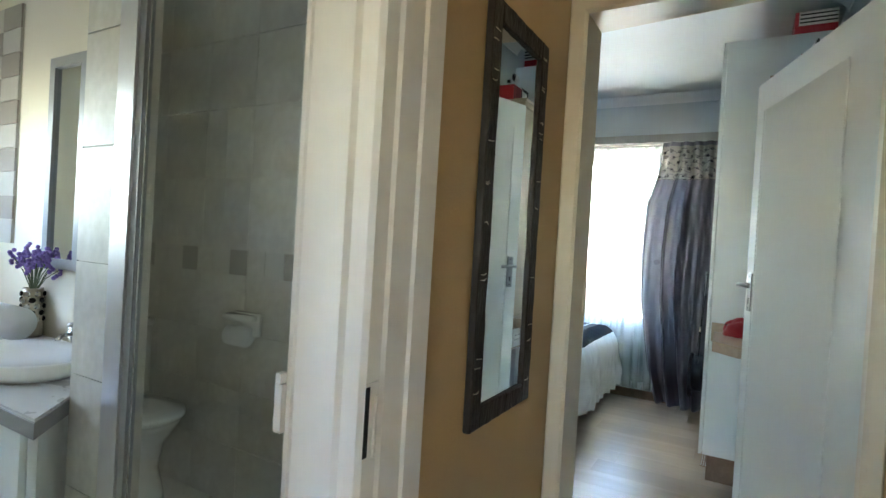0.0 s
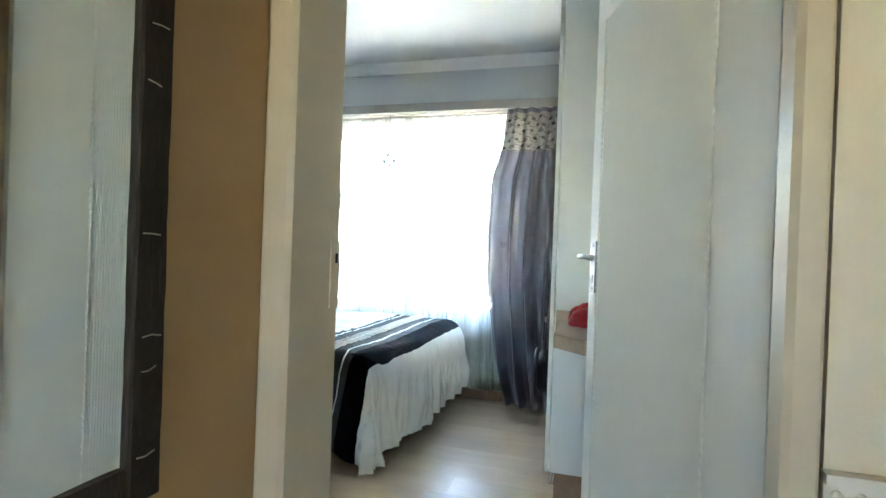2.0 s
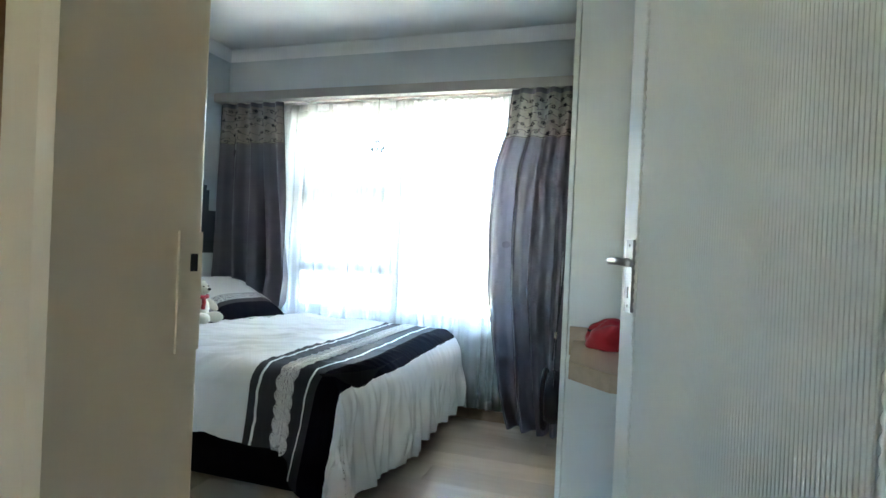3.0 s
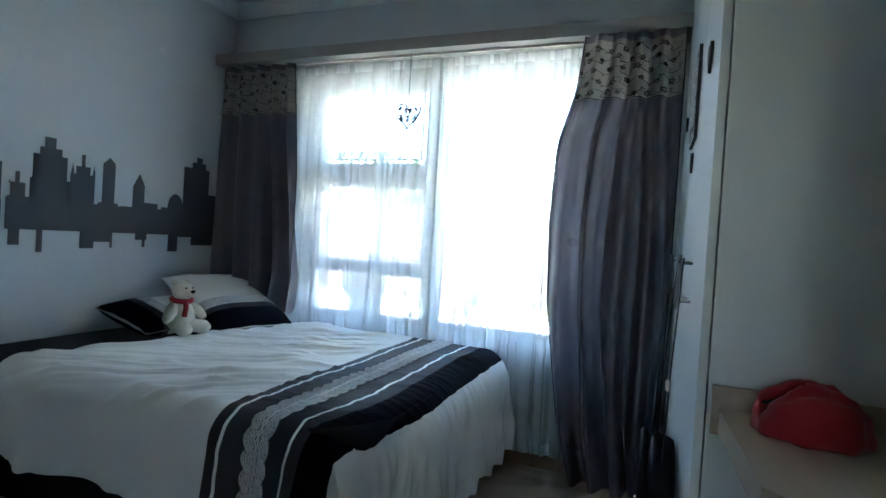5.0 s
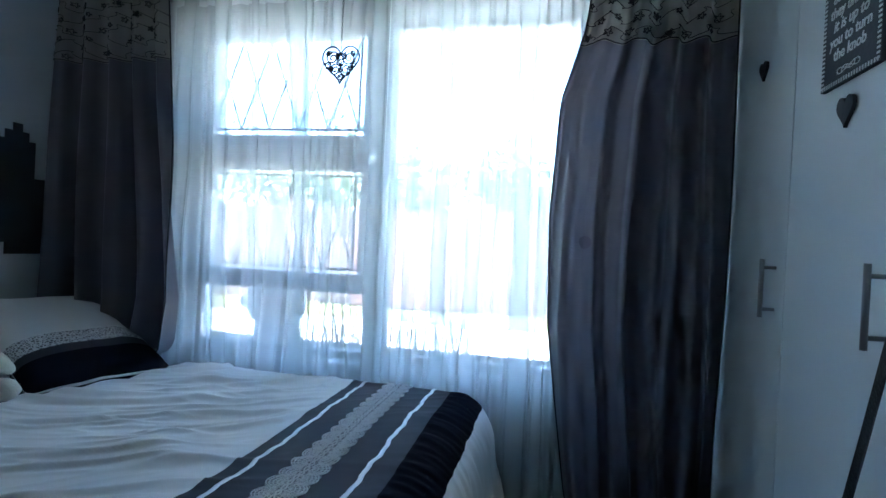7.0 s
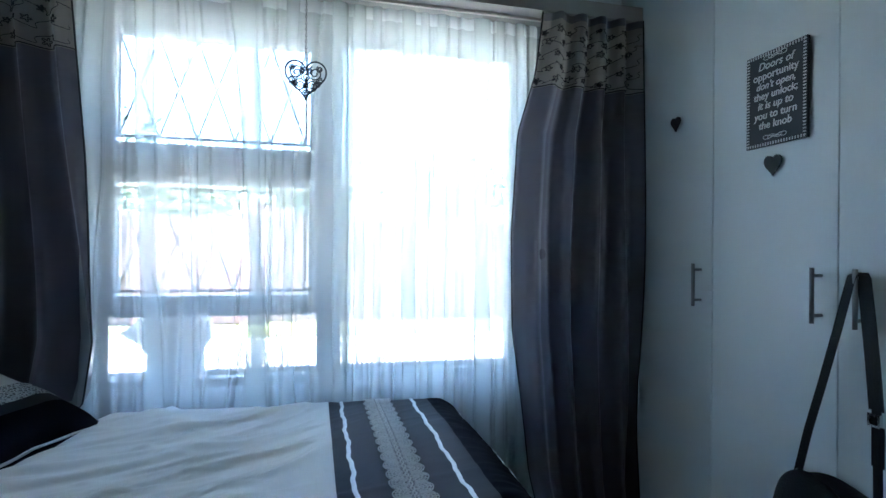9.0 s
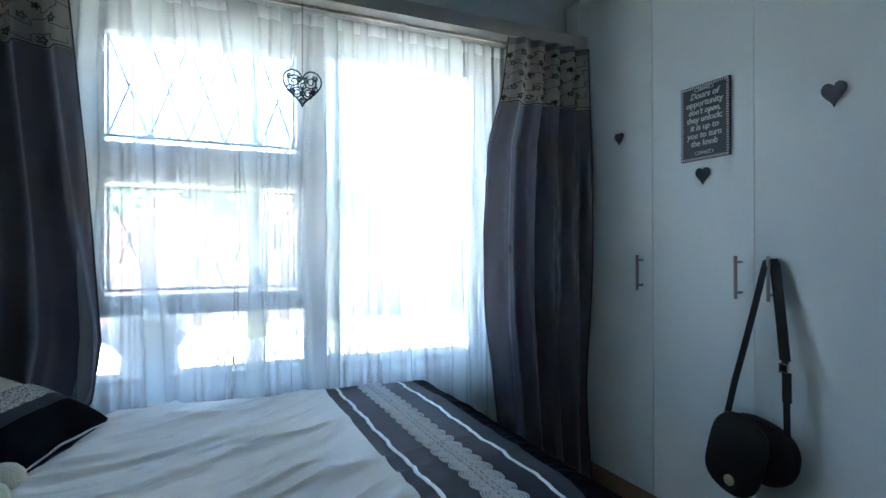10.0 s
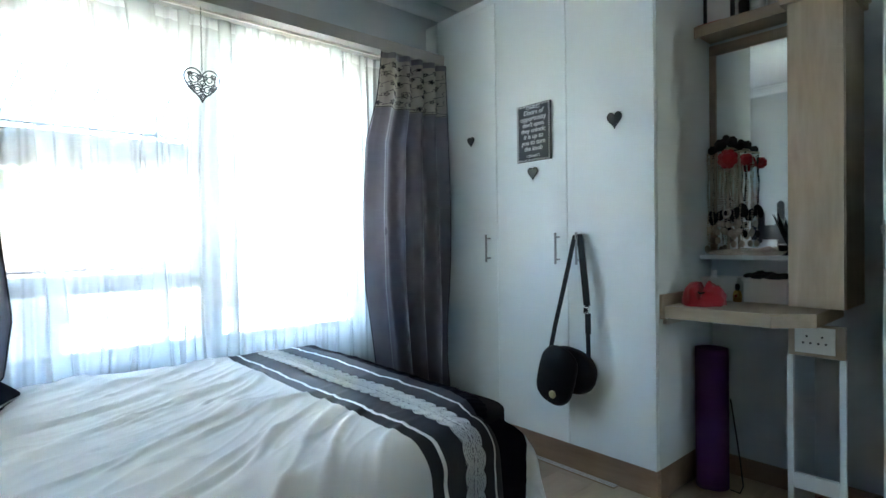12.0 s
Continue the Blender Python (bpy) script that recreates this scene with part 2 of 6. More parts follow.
M = {
    "bed_wall": surf("grey_wall_paint", (0.56, 0.59, 0.60), 0.75, 0.04, 0.8, 120, 0.08),
    "mural": surf("charcoal_wall_paint", (0.055, 0.06, 0.068), 0.7, 0.1, 2, 120, 0.08),
    "ceiling": surf("ceiling_paint", (0.78, 0.78, 0.77), 0.8, 0.03, 0.7, 150, 0.06),
    "hall_wall": surf("ochre_wall_paint", (0.46, 0.295, 0.14), 0.6, 0.06, 1.2, 130, 0.12),
    "cream": surf("cream_wall_paint", (0.74, 0.64, 0.50), 0.6, 0.04, 1.0, 130, 0.1),
    "bath_cream": surf("ivory_wall_paint", (0.80, 0.76, 0.64), 0.6, 0.04, 1.0, 130, 0.1),
    "frame": surf("white_enamel", (0.72, 0.66, 0.60), 0.32, 0.05, 2.5, 40, 0.06),
    "frame_cream": surf("cream_enamel", (0.60, 0.51, 0.385), 0.34, 0.05, 2.5, 40, 0.06),
    "door": surf("white_door_paint", (0.69, 0.69, 0.645), 0.46, 0.04, 2.0, 45, 0.05),
    "melamine": surf("white_melamine", (0.76, 0.80, 0.79), 0.38, 0.03, 1.2, 160, 0.02),
    "edge": surf("dark_edge", (0.015, 0.015, 0.015), 0.7, 0.1, spec=0.2),
    "steel": surf("brushed_steel", (0.30, 0.30, 0.30), 0.3, 0.08, 8, 200, 0.03, metal=1.0),
    "chrome": surf("chrome", (0.75, 0.75, 0.75), 0.12, 0.03, 8, 200, 0.0, metal=1.0),
    "laminate": wood("oak_laminate", (0.43, 0.325, 0.23), (0.56, 0.445, 0.33), 0.35, 0, 5.0, 0.1, 0.015),
    "joinery": wood("pale_oak_board", (0.33, 0.25, 0.17), (0.47, 0.37, 0.27), 0.45, 2, 9.0),
    "joinery_y": wood("pale_oak_top", (0.33, 0.25, 0.17), (0.47, 0.37, 0.27), 0.4, 1, 9.0),
    "skirting": wood("brown_skirting", (0.20, 0.12, 0.07), (0.33, 0.21, 0.13), 0.4, 1, 9.0),
    "pelmet": surf("pelmet_paint", (0.32, 0.30, 0.275), 0.5, 0.08, 3, 60, 0.06),
    "satin": backlit(surf("grey_satin", (0.096, 0.083, 0.099), 0.3, 0.06, 1.2, 260, 0.05, sheen=0.05), (0.46, 0.435, 0.50), 0.15),
    "piping": surf("black_piping", (0.012, 0.012, 0.016), 0.6, 0.1),
    "header": backlit(surf("beige_header_cloth", (0.27, 0.245, 0.215), 0.5, 0.16, 9, 220, 0.12), (0.52, 0.47, 0.40), 0.16),
    "sheer": sheer_cloth("white_net", 0.50, (0.72, 0.75, 0.725)),
    "sheer_hem": sheer_cloth("white_net_hem", 0.2, (0.62, 0.65, 0.64)),
    "duvet": surf("white_duvet_cotton", (0.82, 0.82, 0.795), 0.8, 0.03, 3.0, 300, 0.05, sheen=0.2),
    "band": surf("grey_satin_band", (0.046, 0.044, 0.051), 0.62, 0.12, 4, 260, 0.06, spec=0.1),
    "black": surf("black_satin", (0.006, 0.006, 0.011), 0.85, 0.2, 4, 200, 0.1, spec=0.03),
    "ribbon": surf("white_ribbon", (0.75, 0.75, 0.74), 0.35, 0.05, 20, 200, 0.05),
    "lace": lacework("pale_lace", (0.50, 0.50, 0.49), (0.12, 0.118, 0.128), 170.0, 0.05),
    "lace_pale": lacework("white_lace", (0.66, 0.66, 0.645), (0.13, 0.128, 0.138), 95.0, 0.10),
    "lace_thread": surf("white_lace_cotton", (0.72, 0.72, 0.70), 0.8, 0.06, 20, 300, 0.1),
    "bed_base": surf("black_base_cloth", (0.014, 0.013, 0.015), 0.85, 0.2, 4, 200, 0.1, spec=0.1),
    "plush": surf("cream_plush", (0.70, 0.68, 0.55), 0.95, 0.12, 10, 220, 0.6, sheen=0.6),
    "red": surf("red_felt", (0.36, 0.006, 0.012), 0.8, 0.15, 10, 200, 0.15, sheen=0.2),
    "nose": surf("black_bead", (0.01, 0.01, 0.01), 0.25, 0.05),
    "bag": surf("black_grained_leather", (0.008, 0.0075, 0.009), 0.5, 0.2, 6, 180, 0.25, spec=0.25),
    "brass": surf("dull_brass", (0.45, 0.38, 0.22), 0.4, 0.1, 20, 200, 0.05, metal=1.0),
    "charcoal": surf("charcoal_wood", (0.025, 0.027, 0.03), 0.55, 0.2, 10, 120, 0.1),
    "sign": surf("chalkboard", (0.035, 0.04, 0.045), 0.6, 0.2, 8, 100, 0.08),
    "chalk": surf("chalk_white", (0.72, 0.72, 0.70), 0.8, 0.05, 10, 100, 0.0),
    "metal_black": surf("black_iron", (0.03, 0.035, 0.04), 0.5, 0.2, 20, 100, 0.1, metal=0.6),
    "win_frame": surf("brown_window_enamel", (0.12, 0.085, 0.065), 0.4, 0.1, 5, 80, 0.05),
    "bars": surf("burglar_bar_paint", (0.06, 0.055, 0.05), 0.4, 0.08, 10, 80, 0.05),
    "paper_white": surf("printed_white_card", (0.7, 0.69, 0.66), 0.5, 0.06, 20, 150, 0.03),
    "glass": glass("window_glass", (0.97, 0.98, 0.98)),
    "shower_glass": glass("grey_green_glass", (0.93, 0.96, 0.965)),
    "mirror": mirror("mirror_silver"),
    "rustic": surf("dark_rustic_frame", (0.016, 0.012, 0.010), 0.5, 0.5, 9, 90, 0.3, stretch=(1, 1, 0.4), tint=(0.035, 0.027, 0.022), spec=0.2),
    "tile": surf("beige_marbled_tile", (0.56, 0.535, 0.48), 0.48, 0.3, 9, 40, 0.03, tint=(0.62, 0.61, 0.57)),
    "tile_grey": surf("grey_marbled_tile", (0.50, 0.475, 0.42), 0.48, 0.34, 10, 50, 0.03, tint=(0.58, 0.57, 0.54)),
    "grout": surf("grout", (0.62, 0.60, 0.55), 0.85, 0.08, 4, 120, 0.2),
    "mosaic_a": surf("taupe_mosaic", (0.34, 0.31, 0.29), 0.3, 0.1),
    "mosaic_b": surf("pale_mosaic", (0.55, 0.54, 0.51), 0.3, 0.1),
    "alu": surf("satin_aluminium", (0.66, 0.66, 0.69), 0.35, 0.06, 10, 200, 0.03, metal=0.8),
    "ceramic": surf("white_ceramic", (0.80, 0.80, 0.78), 0.12, 0.02, 3, 80, 0.0, coat=0.3),
    "counter": surf("grey_white_counter", (0.66, 0.67, 0.68), 0.3, 0.06, 6, 120, 0.03),
    "counter_edge": surf("grey_counter_edge", (0.30, 0.31, 0.33), 0.35, 0.1, 6, 80, 0.03),
    "towel": surf("white_towel", (0.80, 0.80, 0.79), 0.95, 0.05, 8, 250, 0.6, sheen=0.4),
    "lavender": surf("lavender_bloom", (0.22, 0.15, 0.42), 0.8, 0.3, 20, 120, 0.2),
    "leaf": surf("dusty_leaf", (0.10, 0.14, 0.07), 0.7, 0.3, 20, 120, 0.1),
    "purple": surf("purple_foam", (0.085, 0.02, 0.13), 0.8, 0.12, 6, 160, 0.2, spec=0.15),
    "white_plastic": surf("white_plastic", (0.74, 0.73, 0.69), 0.4, 0.05, 8, 100, 0.02),
    "gold": surf("gold_foil", (0.75, 0.52, 0.14), 0.25, 0.1, 20, 100, 0.05, metal=1.0),
    "trinket": surf("silver_trinket", (0.50, 0.44, 0.35), 0.4, 0.3, 30, 120, 0.2, metal=0.5),
    "cane": surf("white_painted_cane", (0.66, 0.64, 0.57), 0.6, 0.12, 10, 100, 0.2),
    "paving": surf("pale_concrete", (0.50, 0.48, 0.44), 0.85, 0.12, 0.6, 25, 0.2),
    "lawn": surf("dry_grass", (0.16, 0.17, 0.06), 0.9, 0.3, 0.6, 30, 0.4),
    "plaster": surf("brown_garden_wall", (0.16, 0.12, 0.10), 0.85, 0.15, 0.8, 30, 0.2),
    "house": surf("far_house_plaster", (0.34, 0.29, 0.25), 0.85, 0.1, 0.5, 30, 0.2),
    "roof": surf("far_roof_tile", (0.20, 0.11, 0.09), 0.8, 0.2, 2, 30, 0.3),
    "bark": surf("bark", (0.12, 0.09, 0.07), 0.9, 0.3, 5, 40, 0.5),
    "foliage": surf("foliage", (0.055, 0.10, 0.03), 0.6, 0.4, 2, 40, 0.1),
    "blade": surf("grass_blade", (0.12, 0.12, 0.06), 0.7, 0.3, 5, 60, 0.1),
    "stone": surf("painted_garden_stone", (0.27, 0.265, 0.26), 0.7, 0.12, 6, 60, 0.2),
}

# ---- mesh helpers ----
BASE = {}


def put(name, bm, material, origin=(0, 0, 0), smooth=False):
    """Links a bmesh given in world metres as one mesh object whose origin lies at origin."""
    me = bpy.data.meshes.new(name)
    bmesh.ops.translate(bm, verts=bm.verts, vec=-Vector(origin))
    bmesh.ops.recalc_face_normals(bm, faces=bm.faces)
    if smooth:
        for f in bm.faces:
            f.smooth = True
    bm.to_mesh(me)
    bm.free()
    me.materials.append(material)
    ob = new(name, me)
    ob.location = origin
    BASE[ob] = Vector(origin)
    return ob


def thing(name, at, label, category, group="", kind=""):
    """The Empty at the base of a thing of several parts."""
    ob = new(name)
    ob.empty_display_size = 0.1
    ob.location = at
    BASE[ob] = Vector(at)
    return tagged(ob, label, category, group, kind)


def part(name, bm, material, parent, label="", smooth=False):
    """A mesh in world metres as one part under a thing or under a part."""
    ob = put(name, bm, material, BASE[parent], smooth)
    ob.parent = parent
    ob.location = (0, 0, 0)
    return tagged(ob, label)


def box(bm, x0, x1, y0, y1, z0, z1):
    v = [bm.verts.new((x, y, z)) for x in (x0, x1) for y in (y0, y1) for z in (z0, z1)]
    for f in ((0, 1, 3, 2), (4, 6, 7, 5), (0, 4, 5, 1), (2, 3, 7, 6), (0, 2, 6, 4), (1, 5, 7, 3)):
        bm.faces.new([v[i] for i in f])
    return v


def boxes(*rows):
    bm = bmesh.new()
    for r in rows:
        box(bm, *r)
    return bm


def soft(bm, r, seg=2):
    """Rounds all the edges of a bmesh of closed solids."""
    bmesh.ops.bevel(bm, geom=[e for e in bm.edges if e.is_manifold and e.calc_face_angle(0) > 0.5], offset=r, segments=seg, affect="EDGES", profile=0.5)
    return bm


def rbox(x0, x1, y0, y1, z0, z1, r=0.004, seg=2):
    return soft(boxes((x0, x1, y0, y1, z0, z1)), r, seg)


def tube(bm, pts, r, seg=8, closed=False, radius=None):
    """A round bar along points; radius(i) may vary its thickness."""
    pts = [Vector(p) for p in pts]
    n, rings = len(pts), []
    side = None
    for i, p in enumerate(pts):
        a = pts[(i - 1) % n] if closed or i else p
        b = pts[(i + 1) % n] if closed or i < n - 1 else p
        d = (b - a).normalized()
        if side is None:
            side = d.orthogonal().normalized()
        side = (side - d * side.dot(d)).normalized()
        up = d.cross(side)
        rr = radius(i) if radius else r
        rings.append([bm.verts.new(p + (side * math.cos(k * math.tau / seg) + up * math.sin(k * math.tau / seg)) * rr) for k in range(seg)])
    for i in range(n if closed else n - 1):
        a, b = rings[i], rings[(i + 1) % n]
        for k in range(seg):
            bm.faces.new((a[k], a[(k + 1) % seg], b[(k + 1) % seg], b[k]))
    if not closed:
        bm.faces.new(rings[0][::-1]), bm.faces.new(rings[-1])
    return bm


def lathe(bm, at, profile, seg=24, sx=1.0, sy=1.0, axis=None):
    """A turned body: profile of (radius, height) from below upward."""
    rings = []
    m = axis or Matrix.Identity(3)
    for r, h in profile:
        rings.append([bm.verts.new(Vector(at) + m @ Vector((max(r, 1e-4) * sx * math.cos(k * math.tau / seg), max(r, 1e-4) * sy * math.sin(k * math.tau / seg), h))) for k in range(seg)])
    for a, b in zip(rings, rings[1:]):
        for k in range(seg):
            bm.faces.new((a[k], a[(k + 1) % seg], b[(k + 1) % seg], b[k]))
    bm.faces.new(rings[0][::-1]), bm.faces.new(rings[-1])
    return bm


def ball(bm, at, r, sx=1.0, sy=1.0, sz=1.0, rot=(0, 0, 0), seg=16, rough_amp=0.0):
    m = Matrix.Translation(at) @ Euler(rot).to_matrix().to_4x4() @ Matrix.Diagonal((r * sx, r * sy, r * sz, 1))
    made = bmesh.ops.create_uvsphere(bm, u_segments=seg, v_segments=max(6, seg * 2 // 3), radius=1.0, matrix=m)["verts"]
    if rough_amp:
        for v in made:
            v.co += (v.co - Vector(at)).normalized() * noise.noise(v.co * 40) * rough_amp
    return bm


def sheet(f, us, vs, bm=None):
    """A surface from f(u, v) over two lists of parameters."""
    bm = bm or bmesh.new()
    g = [[bm.verts.new(f(u, v)) for v in vs] for u in us]
    for i in range(len(us) - 1):
        for j in range(len(vs) - 1):
            bm.faces.new((g[i][j], g[i + 1][j], g[i + 1][j + 1], g[i][j + 1]))
    return bm


def span(a, b, n):
    return [a + (b - a) * i / n for i in range(n + 1)]


def prism(outline, place, depth):
    """A flat outline [(u, v)] as a slab: place(u, v, w) gives the world, w from 0 to depth."""
    bm = bmesh.new()
    lo = [bm.verts.new(place(u, v, 0)) for u, v in outline]
    hi = [bm.verts.new(place(u, v, depth)) for u, v in outline]
    n = len(outline)
    bm.faces.new(lo[::-1]), bm.faces.new(hi)
    for i in range(n):
        bm.faces.new((lo[i], lo[(i + 1) % n], hi[(i + 1) % n], hi[i]))
    return bm


def heart(w, h, n=40):
    """A heart's outline about its middle."""
    pts = []
    for i in range(n):
        a = math.tau * i / n
        x = 16 * math.sin(a) ** 3
        y = 13 * math.cos(a) - 5 * math.cos(2 * a) - 2 * math.cos(3 * a) - math.cos(4 * a)
        pts.append((x / 32 * w, (y + 2.5) / 29 * h))
    return pts


def lerp_table(table, z):
    """Between the rows (height, value) of a table."""
    table = sorted(table)
    if z <= table[0][0]:
        return table[0][1]
    for (a, x), (b, y) in zip(table, table[1:]):
        if z <= b:
            return x + (y - x) * (z - a) / (b - a)
    return table[-1][1]


# ---- structure ----
XL, XR, Y0, Y1, CEIL = -2.82, 0.57, 2.21, 5.29, 2.66
HX0, HX1, HY = -0.365, 0.65, 2.05

def structure(name, bm, material, label, category):
    return tagged(put(name, bm, material), label, category, kind="structure")


structure("wall_east", boxes((XR, XR + 0.15, Y0, 5.51, -0.1, CEIL)), M["bed_wall"], "light grey painted bedroom wall behind the wardrobe", "wall")
structure("wall_west", boxes((XL - 0.2, XL, 2.05, 5.51, -0.1, CEIL)), M["bed_wall"], "light grey painted wall at the head of the bed", "wall")
structure("wall_north", boxes((XL, -2.19, Y1, 5.51, -0.1, CEIL), (-0.47, XR, Y1, 5.51, -0.1, CEIL), (-2.19, -0.47, Y1, 5.51, -0.1, 0.655), (-2.19, -0.47, Y1, 5.51, 2.13, CEIL)),
          M["bed_wall"], "grey painted wall with a wide window opening", "wall")
structure("wall_south", boxes((XL, -0.37, 2.13, Y0, -0.1, CEIL), (0.512, XR, 2.13, Y0, -0.1, CEIL), (-0.37, 0.512, 2.13, Y0, 2.085, CEIL)), M["bed_wall"], "grey painted bedroom wall round the doorway", "wall")
structure("wall_hall_end", boxes((HX0, -0.37 + 0.008, HY, 2.127, -0.1, CEIL), (0.512, HX1, HY, 2.127, 0.0, CEIL), (-0.362, 0.512, HY, 2.127, 2.085, CEIL)), M["cream"], "cream painted wall round the bedroom door", "wall")
structure("wall_hall_end_lower", boxes((0.507, HX1 - 0.003, HY - 0.004, HY, 0.0, 0.86)), M["hall_wall"], "ochre painted lower wall under the dado rail", "wall")
structure("wall_hall_end_top", boxes((HX0 + 0.003, 0.507, HY - 0.004, HY, 2.08, CEIL)), M["hall_wall"], "ochre painted wall above the door frame", "wall")
# the hall's west wall, with the opening of the bathroom door
structure("wall_hall_west", boxes((-0.43, HX0, 1.20, 2.13, -0.1, CEIL), (-0.43, HX0, 1.00, 1.20, 2.06, CEIL), (-0.43, HX0, 0.16, 1.0, 2.06, CEIL), (-0.43, HX0, -2.2, 0.16, -0.1, CEIL)),
          M["hall_wall"], "ochre painted hall wall with a hanging mirror", "wall")
structure("wall_bath_east", boxes((-0.49, -0.432, 1.05, 2.02, -0.1, CEIL), (-0.49, -0.432, 0.16, 1.05, 2.06, CEIL), (-0.49, -0.432, -0.7, 0.16, -0.1, CEIL)), M["bath_cream"], "ivory bathroom wall by its door", "wall")
structure("wall_hall_east", boxes((HX1, HX1 + 0.12, -2.2, 2.127, -0.1, CEIL)), M["cream"], "cream painted hall wall", "wall")
# the opening is added so that the hall's fill lamp has a place
structure("wall_hall_south", boxes((-0.43, -0.23, -2.32, -2.2, -0.1, CEIL), (0.47, HX1 + 0.12, -2.32, -2.2, -0.1, CEIL), (-0.23, 0.47, -2.32, -2.2, -0.1, 1.4), (-0.23, 0.47, -2.32, -2.2, 2.0, CEIL)), M["cream"], "cream painted hall end wall, unseen, with an added light opening", "wall")
structure("wall_bath_north", boxes((-3.2, -0.49, 2.02, 2.047, -0.1, CEIL)), M["grout"], "bathroom wall behind the tiles", "wall")
structure("wall_bath_mirror", boxes((-3.2, -2.05, 1.46, 1.56, -0.1, CEIL)), M["bath_cream"], "ivory bathroom wall above the vanity", "wall")
# opening added for the bathroom's fill lamp, out of view
structure("wall_bath_west", boxes((-3.32, -3.2, -0.7, 0.2, -0.1, CEIL), (-3.32, -3.2, 0.9, 2.047, -0.1, CEIL), (-3.32, -3.2, 0.2, 0.9, -0.1, 1.3), (-3.32, -3.2, 0.2, 0.9, 1.9, CEIL)), M["bath_cream"], "ivory bathroom wall with an added, unseen light opening", "wall")
structure("wall_bath_south", boxes((-3.32, -0.43, -0.82, -0.7, -0.1, CEIL)), M["bath_cream"], "ivory bathroom wall", "wall")
structure("ceiling", boxes((-3.32, 0.78, -2.32, 5.51, CEIL, CEIL + 0.12)), M["ceiling"], "white painted ceiling", "ceiling")
structure("floor_hall", boxes((-3.32, 0.78, -2.32, 2.127, -0.14, -0.004)), M["tile"], "beige tiled hall and bathroom floor", "floor")
floor = structure("floor", boxes((XL, XR, 2.127, Y1, -0.14, -0.012)), M["edge"], "pale oak laminate plank floor", "floor")
# the slab is unseen; its long south overhang keeps sun off the hall
structure("roof", boxes((-4.4, 1.3, -3.7, 5.85, CEIL + 0.125, CEIL + 0.3), (-3.9, 1.3, 5.51, 5.85, 2.56, 2.60)), M["ceiling"], "white eaves over the window and unseen slab blocking the sun", "roof")


def cornice(name, a, b, inward):
    """A cove between wall and ceiling from a to b; inward points into the room."""
    a, b, k = Vector((*a, 0)), Vector((*b, 0)), Vector((*inward, 0))
    prof = [(0.0, CEIL), (0.0, 2.585), (0.008, 2.585), (0.012, 2.597), (0.02, 2.612), (0.034, 2.628), (0.052, 2.641), (0.068, 2.648), (0.075, 2.652), (0.075, CEIL)]
    bm = bmesh.new()
    rows = [[bm.verts.new(p + k * d + Vector((0, 0, z))) for d, z in prof] for p in (a, b)]
    for i in range(len(prof) - 1):
        bm.faces.new((rows[0][i], rows[0][i + 1], rows[1][i + 1], rows[1][i]))
    return structure(name, bm, M["ceiling"], "white coved plaster cornice under the ceiling", "cornice")


cornice("cornice_north", (XL, Y1), (XR, Y1), (0, -1))
cornice("cornice_west", (XL, Y0), (XL, Y1), (1, 0))
cornice("cornice_south", (XL, Y0), (XR, Y0), (0, 1))
cornice("cornice_east", (XR, Y0), (XR, 3.75), (-1, 0))

# skirtings
structure("baseboard_west", rbox(XL, XL + 0.014, Y0 + 0.02, Y1 - 0.02, 0, 0.075, 0.004), M["skirting"], "brown wooden skirting board", "skirting")
structure("baseboard_north", rbox(XL + 0.02, -0.02, Y1 - 0.014, Y1, 0, 0.075, 0.004), M["skirting"], "brown wooden skirting board", "skirting")
structure("baseboard_nook", rbox(XR - 0.014, XR, 2.25, 3.748, 0, 0.09, 0.004), M["skirting"], "brown wooden skirting board", "skirting")
structure("baseboard_south", rbox(XL + 0.02, -0.40, Y0, Y0 + 0.014, 0, 0.075, 0.004), M["skirting"], "brown wooden skirting board", "skirting")

# dado rail with a row of raised leaves
dado = structure("trim_dado", soft(boxes((0.507, HX1 - 0.002, HY - 0.016, HY - 0.004, 0.853, 0.90), (0.507, HX1 - 0.002, HY - 0.026, HY - 0.004, 0.892, 0.906)), 0.003), M["frame"], "white moulded dado rail with a raised leaf pattern", "dado rail")
for i in range(5):
    bm = bmesh.new()
    ball(bm, (0.522 + i * 0.028, HY - 0.016, 0.872), 0.011, 0.8, 0.5, 1.1, seg=8)
    part("leaf_relief", bm, M["frame"], dado)


def steel_frame(name, profile_pts, w0, w1, top, place, label, material, far_pts=None):
    """A pressed steel door frame: the profile is swept up one jamb, over the head and down the other."""
    bm = bmesh.new()
    rings = []
    for side, z in ((0, 0.0), (0, top), (1, top), (1, 0.0)):
        ring = []
        for out, depth in (profile_pts if side == 0 else far_pts or profile_pts):
            w = w0 - out if side == 0 else w1 + out
            ring.append(bm.verts.new(place(w, depth, z + (out if z else 0))))
        rings.append(ring)
    n = len(profile_pts)
    for a, b in zip(rings, rings[1:]):
        for i in range(n - 1):
            bm.faces.new((a[i], a[i + 1], b[i + 1], b[i]))
    return tagged(put(name, bm, material), label, "door frame", kind="structure")


